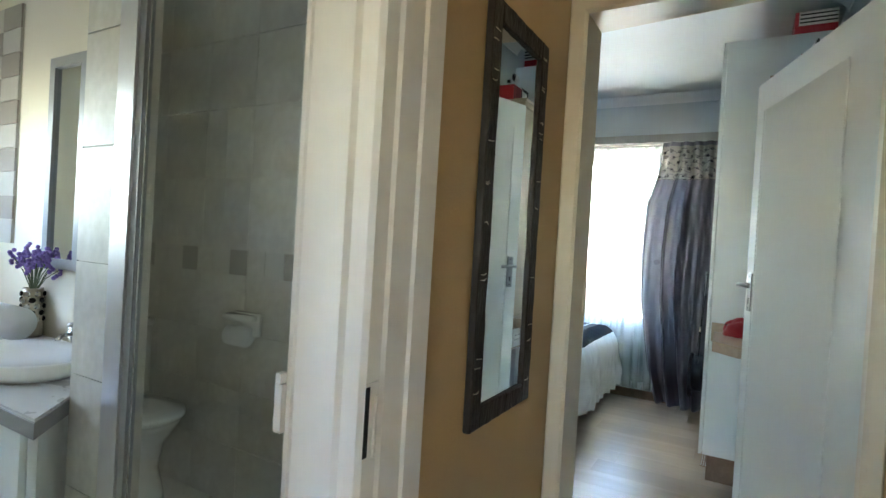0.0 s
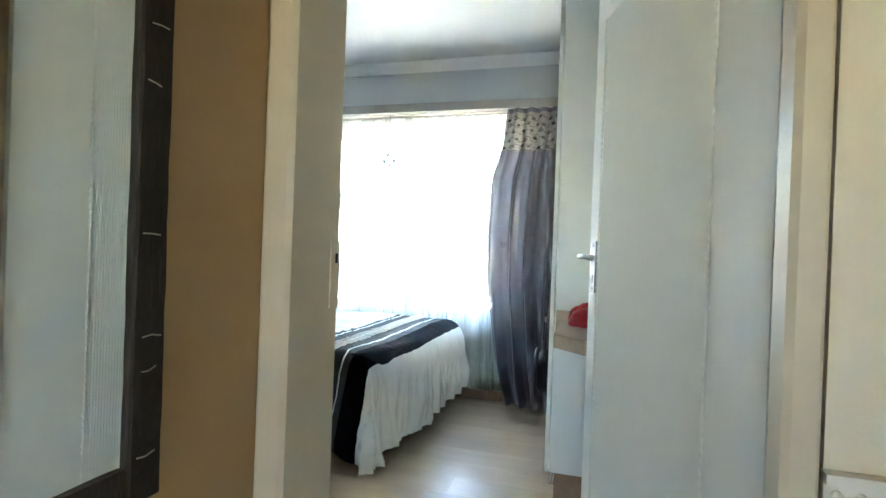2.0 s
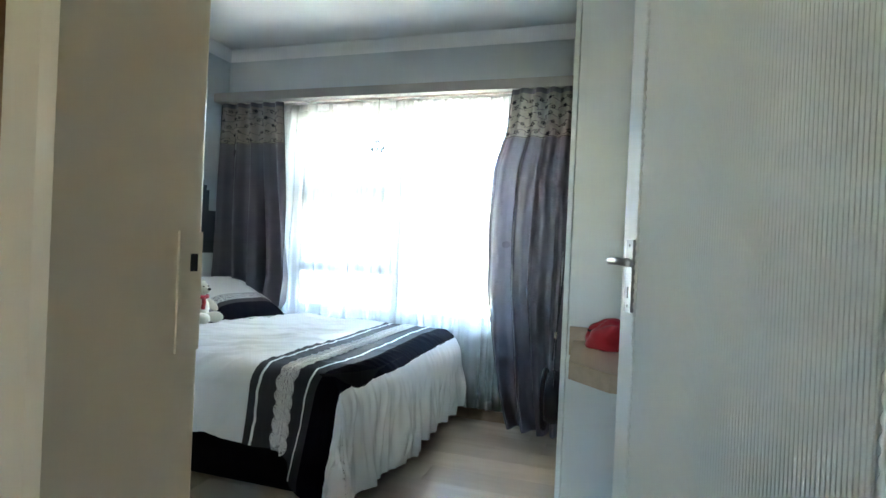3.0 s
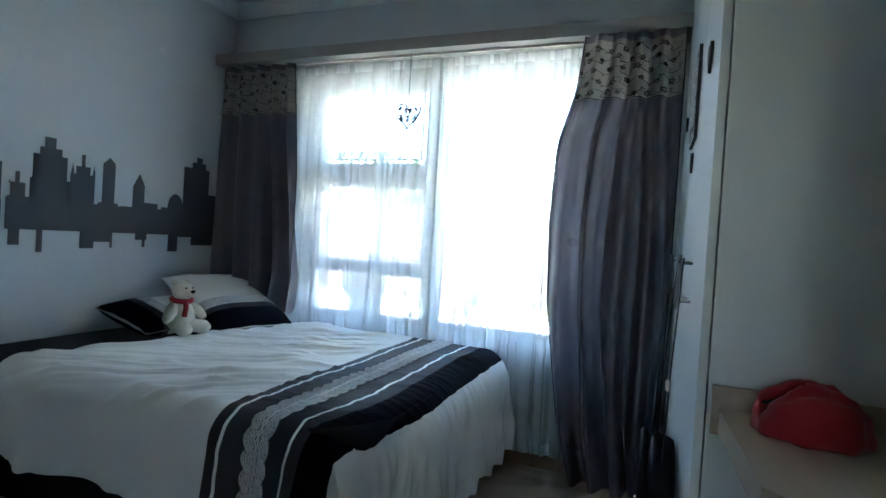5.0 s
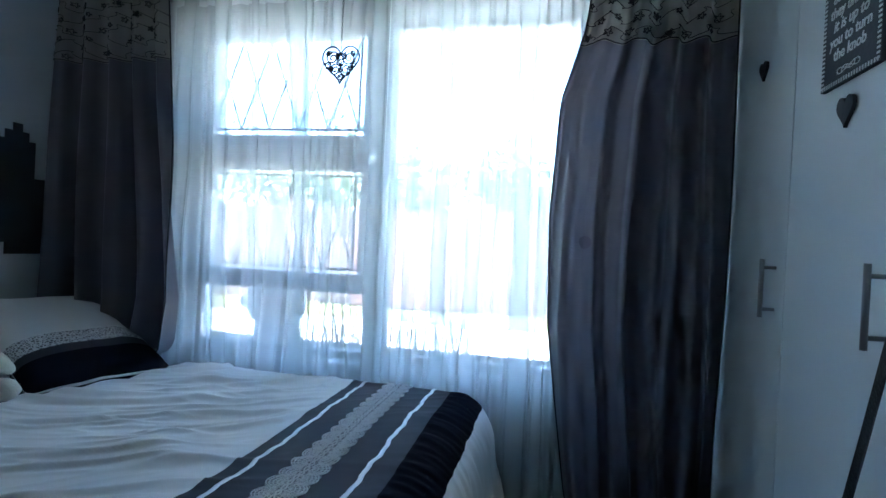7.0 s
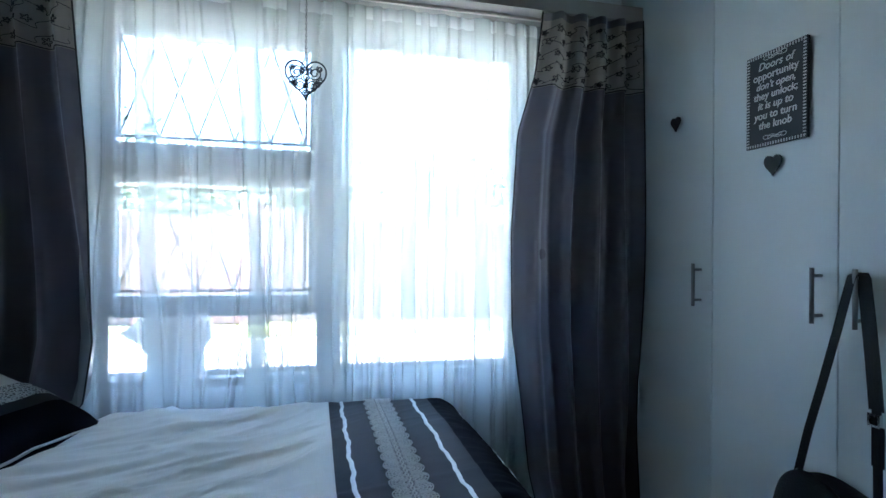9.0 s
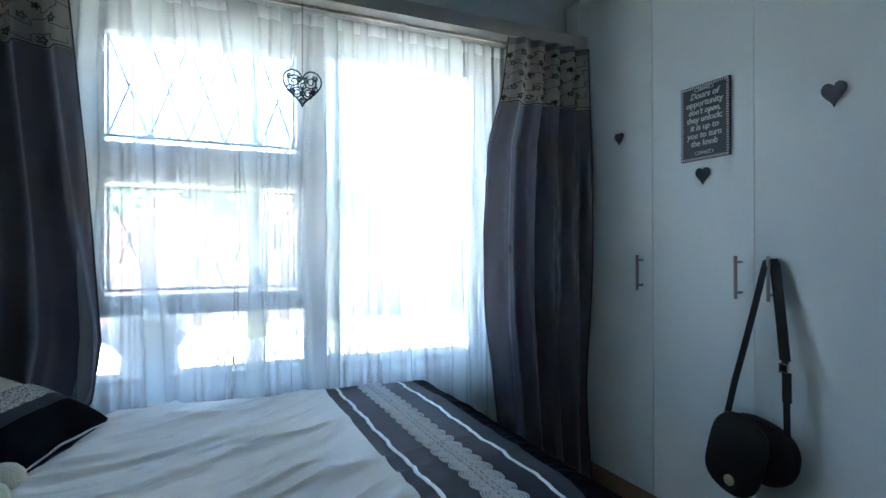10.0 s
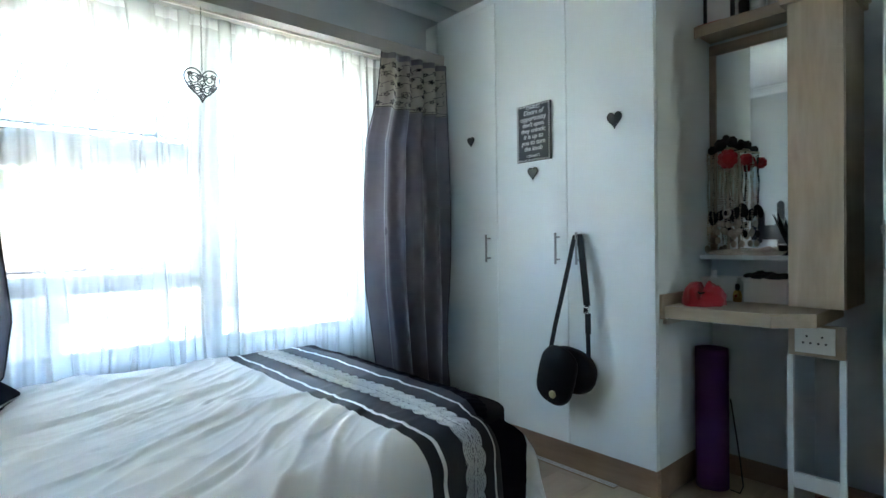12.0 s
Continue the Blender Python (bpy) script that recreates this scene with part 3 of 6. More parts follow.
# out: distance outward from the clear opening; depth: along the wall's thickness
BED_PROFILE = [(0.058, 0.0), (0.058, -0.012), (0.052, -0.016), (0.010, -0.016), (0.0, -0.008), (0.0, 0.108), (0.0, 0.112), (0.0, 0.164), (0.004, 0.170), (0.05, 0.170), (0.05, 0.160)]
HINGE_PROFILE = [(0.045, 0.0), (0.045, -0.012), (0.040, -0.016), (0.010, -0.016), (0.0, -0.008), (0.0, 0.050), (0.05, 0.054), (0.05, 0.168), (0.052, 0.174), (0.07, 0.174), (0.07, 0.160)]
steel_frame("door_frame_1", BED_PROFILE, -0.303, 0.458, 2.03, lambda w, d, z: (w, HY + d, z), "cream-white pressed steel frame of the bedroom doorway", M["frame_cream"], HINGE_PROFILE)
strike = structure("trim_strike", rbox(-0.3038, -0.3005, 2.182, 2.216, 1.05, 1.185, 0.001, 1), M["frame_cream"], "painted strike plate let into the door frame", "strike plate")
part("slot", boxes((-0.3003, -0.2998, 2.198, 2.209, 1.14, 1.16)), M["edge"], strike, "dark latch slot")

# the bathroom's frame, wide on the hall's side
BATH_PROFILE = [(0.20, 0.005), (0.20, -0.018), (0.194, -0.022), (0.135, -0.022), (0.128, -0.017), (0.066, -0.017), (0.058, -0.012), (0.022, -0.012), (0.012, -0.004), (0.012, 0.03), (0.0, 0.036), (0.0, 0.128), (-0.004, 0.132), (-0.004, 0.142), (0.05, 0.142)]
steel_frame("door_frame_2", BATH_PROFILE, 0.22, 1.03, 2.03, lambda w, d, z: (HX0 - d, w, z), "white enamelled frame of the bathroom doorway", M["frame"])
keep = structure("trim_lock_keep", soft(boxes((-0.352, -0.349, 1.046, 1.082, 0.898, 1.028)), 0.001, 1), M["frame"], "white strike plate with a black lock slot", "strike plate")
part("slot", boxes((-0.3488, -0.3478, 1.046, 1.057, 0.905, 1.023)), M["edge"], keep, "open black lock slot")
part("lip", boxes((-0.349, -0.345, 1.071, 1.076, 0.9, 1.005)), M["frame"], keep)
latch = structure("trim_latch_box", rbox(-0.522, -0.506, 1.014, 1.03, 0.92, 1.005, 0.002), M["frame"], "white latch keeper on the frame's edge", "latch")
part("bolt", rbox(-0.520, -0.508, 1.012, 1.028, 1.007, 1.025, 0.003), M["frame"], latch)

# window of steel casements
window = thing("window_1", (-1.33, 5.42, 0.66), "brown steel casement window with diamond burglar bars, shut", "window", kind="structure")
WX0, WX1, WM, WZ0, WZ1 = -2.185, -0.475, -1.31, 0.66, 2.125
YF0, YF1 = 5.36, 5.40
part("frame", soft(boxes((WX0, WX0 + 0.03, YF0, YF1, WZ0, WZ1), (WX1 - 0.03, WX1, YF0, YF1, WZ0, WZ1), (WX0 + 0.03, WX1 - 0.03, YF0, YF1, WZ0, WZ0 + 0.035), (WX0 + 0.03, WX1 - 0.03, YF0, YF1, WZ1 - 0.035, WZ1)), 0.004, 1), M["win_frame"], window)
part("mullion", rbox(WM - 0.05, WM + 0.05, YF0 - 0.004, YF1 + 0.004, WZ0 + 0.035, WZ1 - 0.035, 0.006), M["win_frame"], window)
for z0, z1 in ((0.945, 1.0), (1.50, 1.60)):
    part("transom", rbox(WX0 + 0.03, WM - 0.05, YF0, YF1, z0, z1, 0.006), M["win_frame"], window)
LX0, LX1 = WX0 + 0.03, WM - 0.05
for z0, z1 in ((1.0, 1.50), (1.60, 2.09)):
    sash = part("sash", soft(boxes((LX0, LX0 + 0.035, YF0 - 0.012, YF1 + 0.004, z0, z1), (LX1 - 0.035, LX1, YF0 - 0.012, YF1 + 0.004, z0, z1), (LX0 + 0.035, LX1 - 0.035, YF0 - 0.012, YF1 + 0.004, z0, z0 + 0.03), (LX0 + 0.035, LX1 - 0.035, YF0 - 0.012, YF1 + 0.004, z1 - 0.03, z1)), 0.004, 1), M["frame"], window, "opening sash with a pale inner edge")
    # diamonds of thin bar, in front of the pane
    y = YF0 - 0.03
    a0, a1, n = LX0 + 0.05, LX1 - 0.05, 5
    for z in (z0 + 0.05, z1 - 0.05):
        part("bar", tube(bmesh.new(), [(LX0 + 0.01, y, z), (LX1 - 0.01, y, z)], 0.006, 6), M["bars"], window)
    for x in (a0, a1):
        part("bar", tube(bmesh.new(), [(x, y, z0 + 0.05), (x, y, z1 - 0.05)], 0.006, 6), M["bars"], window)
    step = (a1 - a0) / n
    for s in (0, 1):
        bm = bmesh.new()
        zz = (z0 + 0.05, z1 - 0.05)
        for i in range(n):
            tube(bm, [(a0 + i * step, y + 0.004 * s, zz[(i + s) % 2]), (a0 + (i + 1) * step, y + 0.004 * s, zz[(i + 1 + s) % 2])], 0.0045, 6)
        part("diamond_bar", bm, M["bars"], window)
for x0, x1, z0, z1 in ((LX0, LX1, WZ0 + 0.035, 0.945), (LX0, LX1, 1.0, 1.50), (LX0, LX1, 1.60, 2.09), (WM + 0.05, WX1 - 0.03, WZ0 + 0.035, WZ1 - 0.035)):
    pane = part("pane", boxes((x0 + 0.004, x1 - 0.004, YF0 + 0.016, YF0 + 0.02, z0 + 0.004, z1 - 0.004)), M["glass"], window)
    pane.visible_shadow = False
part("window_sill", rbox(WX0 - 0.02, WX1 + 0.02, Y1 - 0.004, YF0, 0.635, 0.658, 0.006), M["ceiling"], window, "white painted inner sill")
part("outer_sill", rbox(WX0, WX1, YF1, 5.56, 0.61, 0.655, 0.006), M["stone"], window)
part("stay", tube(bmesh.new(), [(LX0 + 0.3, YF0 - 0.016, 1.015), (LX0 + 0.36, YF0 - 0.04, 1.012), (LX0 + 0.42, YF0 - 0.016, 1.018)], 0.005, 6), M["steel"], window)

# added window frames, never in view, round the bathroom and hall fill lamps' openings
for nm, x0, x1, y0, y1, z0, z1 in (("window_2", -3.29, -3.25, 0.2, 0.9, 1.3, 1.9),):
    structure(nm, soft(boxes((x0, x1, y0, y0 + 0.04, z0, z1), (x0, x1, y1 - 0.04, y1, z0, z1), (x0, x1, y0 + 0.04, y1 - 0.04, z0, z0 + 0.04), (x0, x1, y0 + 0.04, y1 - 0.04, z1 - 0.04, z1)), 0.004, 1), M["win_frame"], "added brown steel frame round the unseen bathroom light opening", "window")
structure("window_3", soft(boxes((-0.23, -0.19, -2.30, -2.26, 1.4, 2.0), (0.43, 0.47, -2.30, -2.26, 1.4, 2.0), (-0.19, 0.43, -2.30, -2.26, 1.4, 1.44), (-0.19, 0.43, -2.30, -2.26, 1.96, 2.0)), 0.004, 1), M["win_frame"], "added brown steel frame round the unseen hall light opening", "window")

# ---- bedroom: wardrobe and desk ----
WF = 0.0
wardrobe = thing("wardrobe", (0.28, 4.46, 0), "tall white built-in wardrobe with three doors and steel handles", "wardrobe")
for nm_, b in (("end_panel", (WF + 0.022, XR - 0.002, 3.75, 3.77, 0.145, 2.50)), ("end_panel", (WF + 0.022, XR - 0.002, 5.147, 5.165, 0.145, 2.50)), ("top", (WF + 0.022, XR - 0.002, 3.77, 5.147, 2.478, 2.50)), ("bottom", (WF + 0.022, XR - 0.002, 3.77, 5.147, 0.145, 0.163)), ("back", (XR - 0.012, XR - 0.002, 3.77, 5.147, 0.163, 2.478))):
    part(nm_, rbox(*b, 0.0015, 1), M["melamine"], wardrobe)
part("filler", rbox(WF + 0.012, WF + 0.03, 5.167, Y1 - 0.02, 0.0, 2.5, 0.002), M["melamine"], wardrobe)
part("plinth", rbox(WF + 0.045, WF + 0.062, 3.77, 5.165, 0.0, 0.144, 0.002), M["skirting"], wardrobe, "brown recessed plinth")
part("cover_strip", rbox(WF + 0.045, XR - 0.02, 3.757, 3.769, 0.0, 0.144, 0.002), M["skirting"], wardrobe, "brown skirting on the end panel")
# three pale lines along the plinth, laid as ridges on a thin strip
strip_t = structure("trim_floor_strip", rbox(0.004, 0.040, 3.96, 4.56, 0.0, 0.004, 0.001, 1), M["skirting"], "thin brown strip with three pale lines below the wardrobe doors", "floor strip")
for x in (0.010, 0.022, 0.034):
    part("ridge", tube(bmesh.new(), [(x, 3.962, 0.005), (x, 4.558, 0.005)], 0.0022, 6), M["paper_white"], strip_t, "pale raised ridge")
DOORS = [(3.752, 4.1945, 4.124), (4.1985, 4.659, 4.245), (4.663, 5.145, 4.718)]
for y0, y1, yk in DOORS:
    d = part("door", rbox(WF, WF + 0.018, y0, y1, 0.145, 2.455, 0.002), M["melamine"], wardrobe)
    h = bmesh.new()
    tube(h, [(WF - 0.034, yk, 1.028), (WF - 0.034, yk, 1.182)], 0.006, 12)
    for z in (1.05, 1.16):
        tube(h, [(WF - 0.034, yk, z), (WF, yk, z)], 0.0045, 10)
    part("handle", h, M["steel"], d, "brushed steel bar handle", True)
part("top_rail", rbox(WF + 0.004, WF + 0.021, 3.752, 5.147, 2.459, 2.50, 0.002), M["melamine"], wardrobe)

for y, z, w in ((4.856, 1.72, 0.052), (4.403, 1.49, 0.062), (3.933, 1.68, 0.072)):
    hb = prism(heart(w, w * 1.05), lambda u, v, d, y=y, z=z: (WF - 0.002 - d, y - u, z + v), 0.008)
    tagged(put("heart_plaque", soft(hb, 0.002, 1), M["charcoal"]), "small charcoal wooden heart stuck on a wardrobe door", "heart plaque", "hearts on the wardrobe")

# sign with white stitching round its edge
SY0, SY1, SZ0, SZ1 = 4.283, 4.500, 1.554, 1.846
sign = thing("wall_sign", (-0.006, (SY0 + SY1) / 2, SZ0), "black chalkboard sign with white lettering and stitched border", "sign")
part("board", rbox(-0.012, -0.002, SY0, SY1, SZ0, SZ1, 0.002), M["sign"], sign)


def text_part(words, y_mid, z, size, parent, shear=0.0):
    cu = bpy.data.curves.new("lettering", "FONT")
    cu.body, cu.size, cu.align_x, cu.extrude, cu.shear, cu.offset = words, size, "CENTER", 0.0006, shear, 0.0004
    tmp = bpy.data.objects.new("lettering_tmp", cu)
    scene.collection.objects.link(tmp)
    me = bpy.data.meshes.new_from_object(tmp.evaluated_get(bpy.context.evaluated_depsgraph_get()))
    bpy.data.objects.remove(tmp)
    me.transform(Matrix(((0, 0, -1, -0.0128), (-1, 0, 0, y_mid), (0, 1, 0, z), (0, 0, 0, 1))))
    bm = bmesh.new()
    bm.from_mesh(me)
    return part("lettering", bm, M["chalk"], parent)


YM = (SY0 + SY1) / 2
for words, z, size, shear in (("Doors of", 1.794, 0.034, 0.25), ("opportunity", 1.763, 0.034, 0), ("don't open,", 1.733, 0.031, 0.3), ("they unlock;", 1.702, 0.032, 0.1), ("it is up to", 1.671, 0.033, 0.2), ("you to turn", 1.640, 0.033, 0.1), ("the knob", 1.609, 0.033, 0.1)):
    text_part(words, YM, z, size, sign, shear)
st = bmesh.new()
for k in range(30):
    z = SZ0 + 0.008 + k * (SZ1 - SZ0 - 0.016) / 29
    box(st, -0.0132, -0.012, SY0 + 0.002, SY0 + 0.012, z - 0.002, z + 0.002)
    box(st, -0.0132, -0.012, SY1 - 0.012, SY1 - 0.002, z - 0.002, z + 0.002)
for k in range(22):
    y = SY0 + 0.008 + k * (SY1 - SY0 - 0.016) / 21
    box(st, -0.0132, -0.012, y - 0.002, y + 0.002, SZ0 + 0.002, SZ0 + 0.011)
    box(st, -0.0132, -0.012, y - 0.002, y + 0.002, SZ1 - 0.011, SZ1 - 0.002)
part("stitching", st, M["chalk"], sign)
for z, k in ((1.828, 1), (1.581, -1)):
    fl = bmesh.new()
    tube(fl, [(-0.0128, YM + 0.05 * math.sin(a) * (1 - abs(a) / 9), z + k * 0.006 * math.sin(2.2 * a)) for a in span(-6, 6, 60)], 0.0011, 5)
    part("flourish", fl, M["chalk"], sign)

# shoulder bag on the handle
bag = thing("handbag", (-0.06, 4.24, 0.35), "black leather shoulder bag hanging from a wardrobe handle", "handbag")


def slab(outline_u, x0, x1, bulge, mat_, name, parent, lab=""):
    """A padded flat body: the outline (y, z) swells between x0 and x1."""
    cy = sum(p[0] for p in outline_u) / len(outline_u)
    cz = sum(p[1] for p in outline_u) / len(outline_u)
    bm = bmesh.new()
    rings = []
    for k in range(7):
        f = math.sin(math.pi * (k + 0.15) / 6.3) ** 0.45
        x = x0 + (x1 - x0) * k / 6
        rings.append([bm.verts.new((x, cy + (y - cy) * (1 - bulge + bulge * f), cz + (z - cz) * (1 - bulge + bulge * f))) for y, z in outline_u])
    n = len(outline_u)
    for a, b in zip(rings, rings[1:]):
        for i in range(n):
            bm.faces.new((a[i], a[(i + 1) % n], b[(i + 1) % n], b[i]))
    bm.faces.new(rings[0]), bm.faces.new(rings[-1][::-1])
    return part(name, bm, mat_, parent, lab, True)


def ring2(cy, cz, ry, rz, n=40, dent=0.0, tilt=0.0):
    out = []
    for i in range(n):
        a = math.tau * i / n
        s = 1 - dent * max(0, math.cos(a * 2 + 0.4)) ** 2
        u, v = ry * s * math.copysign(abs(math.cos(a)) ** 0.82, math.cos(a)), rz * s * math.copysign(abs(math.sin(a)) ** 0.82, math.sin(a))
        out.append((cy + u * math.cos(tilt) - v * math.sin(tilt), cz + u * math.sin(tilt) + v * math.cos(tilt)))
    return out


slab(ring2(4.180, 0.525, 0.135, 0.105, tilt=0.2), -0.085, -0.012, 0.16, M["bag"], "body", bag)
flap = slab(ring2(4.228, 0.497, 0.116, 0.145, dent=0.10, tilt=0.35), -0.108, -0.084, 0.10, M["bag"], "flap", bag)
bm = bmesh.new()
lathe(bm, (-0.108, 4.243, 0.405), [(0.0, 0.0), (0.019, 0.0), (0.019, 0.004), (0.012, 0.006), (0.0, 0.006)], 20, axis=Euler((0, -math.pi / 2, 0)).to_matrix())
part("clasp", bm, M["brass"], flap, "round dull brass clasp", True)


def strap(pts, w, name, parent):
    """A flat leather strip along points, w wide across y."""
    bm = bmesh.new()
    rows = []
    for x, y, z in pts:
        rows.append([bm.verts.new((x + dx, y + dy, z)) for dx, dy in ((-0.0015, -w / 2), (-0.0015, w / 2), (0.0015, w / 2), (0.0015, -w / 2))])
    for a, b in zip(rows, rows[1:]):
        for i in range(4):
            bm.faces.new((a[i], a[(i + 1) % 4], b[(i + 1) % 4], b[i]))
    bm.faces.new(rows[0][::-1]), bm.faces.new(rows[-1])
    return part(name, bm, M["bag"], parent)


s1 = strap([(-0.06, 4.288, 0.61), (-0.058, 4.258, 0.74), (-0.052, 4.222, 0.88), (-0.046, 4.188, 1.02), (-0.041, 4.166, 1.12), (-0.036, 4.156, 1.166), (-0.026, 4.15, 1.172)], 0.024, "strap", bag)
s2 = strap([(-0.024, 4.144, 1.174), (-0.026, 4.135, 1.16), (-0.03, 4.12, 1.06), (-0.036, 4.104, 0.95), (-0.042, 4.090, 0.84)], 0.036, "strap", bag)
part("buckle", soft(boxes((-0.052, -0.042, 4.075, 4.105, 0.828, 0.834), (-0.052, -0.042, 4.075, 4.105, 0.802, 0.808), (-0.052, -0.042, 4.075, 4.08, 0.808, 0.828), (-0.052, -0.042, 4.10, 4.105, 0.808, 0.828)), 0.001, 1), M["chrome"], s2, "chrome strap buckle")
strap([(-0.042, 4.090, 0.842), (-0.043, 4.086, 0.76), (-0.048, 4.080, 0.595)], 0.022, "strap", bag)
strap([(-0.05, 4.080, 0.805), (-0.055, 4.076, 0.71)], 0.03, "strap_end", bag)
part("ring", tube(bmesh.new(), [(-0.06 + 0.012 * math.cos(a), 4.285, 0.61 + 0.016 * math.sin(a)) for a in span(0, math.tau * 19 / 20, 19)], 0.0022, 6, True), M["chrome"], bag)

bag.location.y -= 0.027

# desk between wardrobe and shelf tower
desk = thing("desk", (0.3, 3.5, 0.86), "pale oak wall desk with a clipped front corner", "desk")
top = prism([(0.045, 3.734), (0.055, 3.33), (0.17, 3.215), (XR - 0.002, 3.215), (XR - 0.002, 3.734)], lambda u, v, w: (u, v, 0.805 + w), 0.052)
part("top", soft(top, 0.004, 2), M["joinery_y"], desk)
part("upstand", rbox(0.03, XR - 0.002, 3.735, 3.749, 0.80, 0.905, 0.003), M["joinery_y"], desk)
part("bracket", rbox(0.06, 0.36, 3.728, 3.749, 0.775, 0.804, 0.002), M["frame"], desk, "white support batten")

tower = thing("shelf_tower", (0.4, 3.24, 0), "pale oak narrow cupboard tower above a white open frame", "cupboard")
part("cupboard", soft(boxes((0.268, XR - 0.002, 3.145, 3.33, 0.868, 2.06)), 0.003), M["joinery"], tower)
part("door", rbox(0.25, 0.266, 3.147, 3.328, 0.87, 2.058, 0.002), M["joinery"], tower)
part("cap", soft(boxes((0.235, XR - 0.002, 3.13, 3.35, 2.06, 2.085), (0.225, XR - 0.002, 3.12, 3.36, 2.085, 2.10)), 0.004), M["joinery"], tower, "moulded oak cap")
part("rail", rbox(0.252, 0.275, 3.145, 3.33, 0.68, 0.804, 0.002), M["joinery"], tower)
part("post", rbox(0.255, 0.275, 3.315, 3.335, 0.0, 0.678, 0.002), M["melamine"], tower)
part("post", rbox(0.255, 0.275, 3.143, 3.163, 0.0, 0.678, 0.002), M["melamine"], tower)
part("sill", rbox(0.255, 0.275, 3.164, 3.314, 0.15, 0.21, 0.002), M["melamine"], tower)
part("side", rbox(0.278, XR - 0.002, 3.318, 3.332, 0.0, 0.80, 0.002), M["bed_wall"], tower)
sock = thing("socket_plate", (0.25, 3.24, 0.75), "white double wall socket plate with dark pin holes", "socket")
part("plate", rbox(0.242, 0.2515, 3.175, 3.305, 0.695, 0.795, 0.004), M["white_plastic"], sock)
for cy in (3.215, 3.265):
    for dy, dz in ((0, 0.018), (-0.012, -0.008), (0.012, -0.008)):
        part("pin_hole", tube(bmesh.new(), [(0.2435, cy + dy, 0.742 + dz), (0.2412, cy + dy, 0.742 + dz)], 0.0042, 8), M["edge"], sock)
for cy in (3.19, 3.24, 3.29):
    part("switch", rbox(0.2395, 0.2425, cy - 0.008, cy + 0.008, 0.772, 0.788, 0.001, 1), M["white_plastic"], sock)

shelf = thing("top_shelf", (0.5, 3.56, 2.11), "pale oak shelf across the nook below the ceiling", "shelf")
part("board", rbox(0.40, XR - 0.002, 3.362, 3.749, 2.10, 2.125, 0.003), M["joinery_y"], shelf)
part("lip", rbox(0.388, 0.40, 3.362, 3.749, 2.085, 2.135, 0.004), M["joinery_y"], shelf)
nm = thing("vanity_mirror", (0.56, 3.55, 1.07), "tall mirror in a thin oak frame above the desk", "mirror")
part("glass", boxes((0.556, 0.560, 3.345, 3.716, 1.075, 2.03)), M["mirror"], nm)
part("frame", rbox(0.548, XR - 0.002, 3.718, 3.746, 1.07, 2.03, 0.003), M["joinery"], nm)
part("frame", rbox(0.548, XR - 0.002, 3.333, 3.746, 2.032, 2.08, 0.003), M["joinery_y"], nm)
part("backing", boxes((0.5605, XR - 0.002, 3.345, 3.716, 1.075, 2.03)), M["edge"], nm)
tagged(put("mirror_shelf", rbox(0.43, XR - 0.002, 3.34, 3.748, 1.045, 1.063, 0.002), M["melamine"], (0.5, 3.55, 1.05)), "narrow white shelf below the desk mirror", "shelf")

# ---- bed ----
BX0, BX1, BY0, BY1, BZ = -2.76, -0.82, 3.75, 5.20, 0.625
bed = thing("bed", (-1.76, 4.47, 0), "double bed with a black base and mattress", "bed")


def bed_block(inset, z0, z1, r, seg):
    """A slab of the bed whose corners at the foot are rounded."""
    x0, x1, y0, y1, c = BX0, BX1 - inset, BY0 + inset, BY1, 0.16
    out = [(x0, y0)] + [(x1 - c + c * math.sin(a), y0 + c - c * math.cos(a)) for a in span(0, math.pi / 2, 8)] + [(x1 - c + c * math.cos(a), y1 - c + c * math.sin(a)) for a in span(0, math.pi / 2, 8)] + [(x0, y1)]
    return soft(prism(out, lambda u, v, w: (u, v, z0 + w), z1 - z0), r, seg)


part("base", bed_block(0.03, 0.06, 0.33, 0.015, 3), M["bed_base"], bed)
part("mattress", bed_block(0.02, 0.335, 0.60, 0.04, 4), M["bed_base"], bed, "mattress in a black fitted sheet", True)
for x in (BX0 + 0.1, BX1 - 0.1):
    for y in (BY0 + 0.1, BY1 - 0.1):
        part("foot", lathe(bmesh.new(), (x, y, 0), [(0.022, 0), (0.028, 0.03), (0.03, 0.06)], 12), M["bed_base"], bed)

RAD, RADF, CORNER = 0.09, 0.16, 0.34
DX1, DY0 = -0.925, 3.775


def fall(d, r):
    """How far out and down a cloth lies that hangs d past the edge."""
    if d <= 0:
        return 0.0, 0.0
    q = r * math.pi / 2
    if d < q:
        return r * math.sin(d / r), r * (1 - math.cos(d / r))
    return r, r + d - q


def ridge(a, b, seed, sharp):
    return math.exp(-(noise.noise((a, b, seed)) / sharp) ** 2)


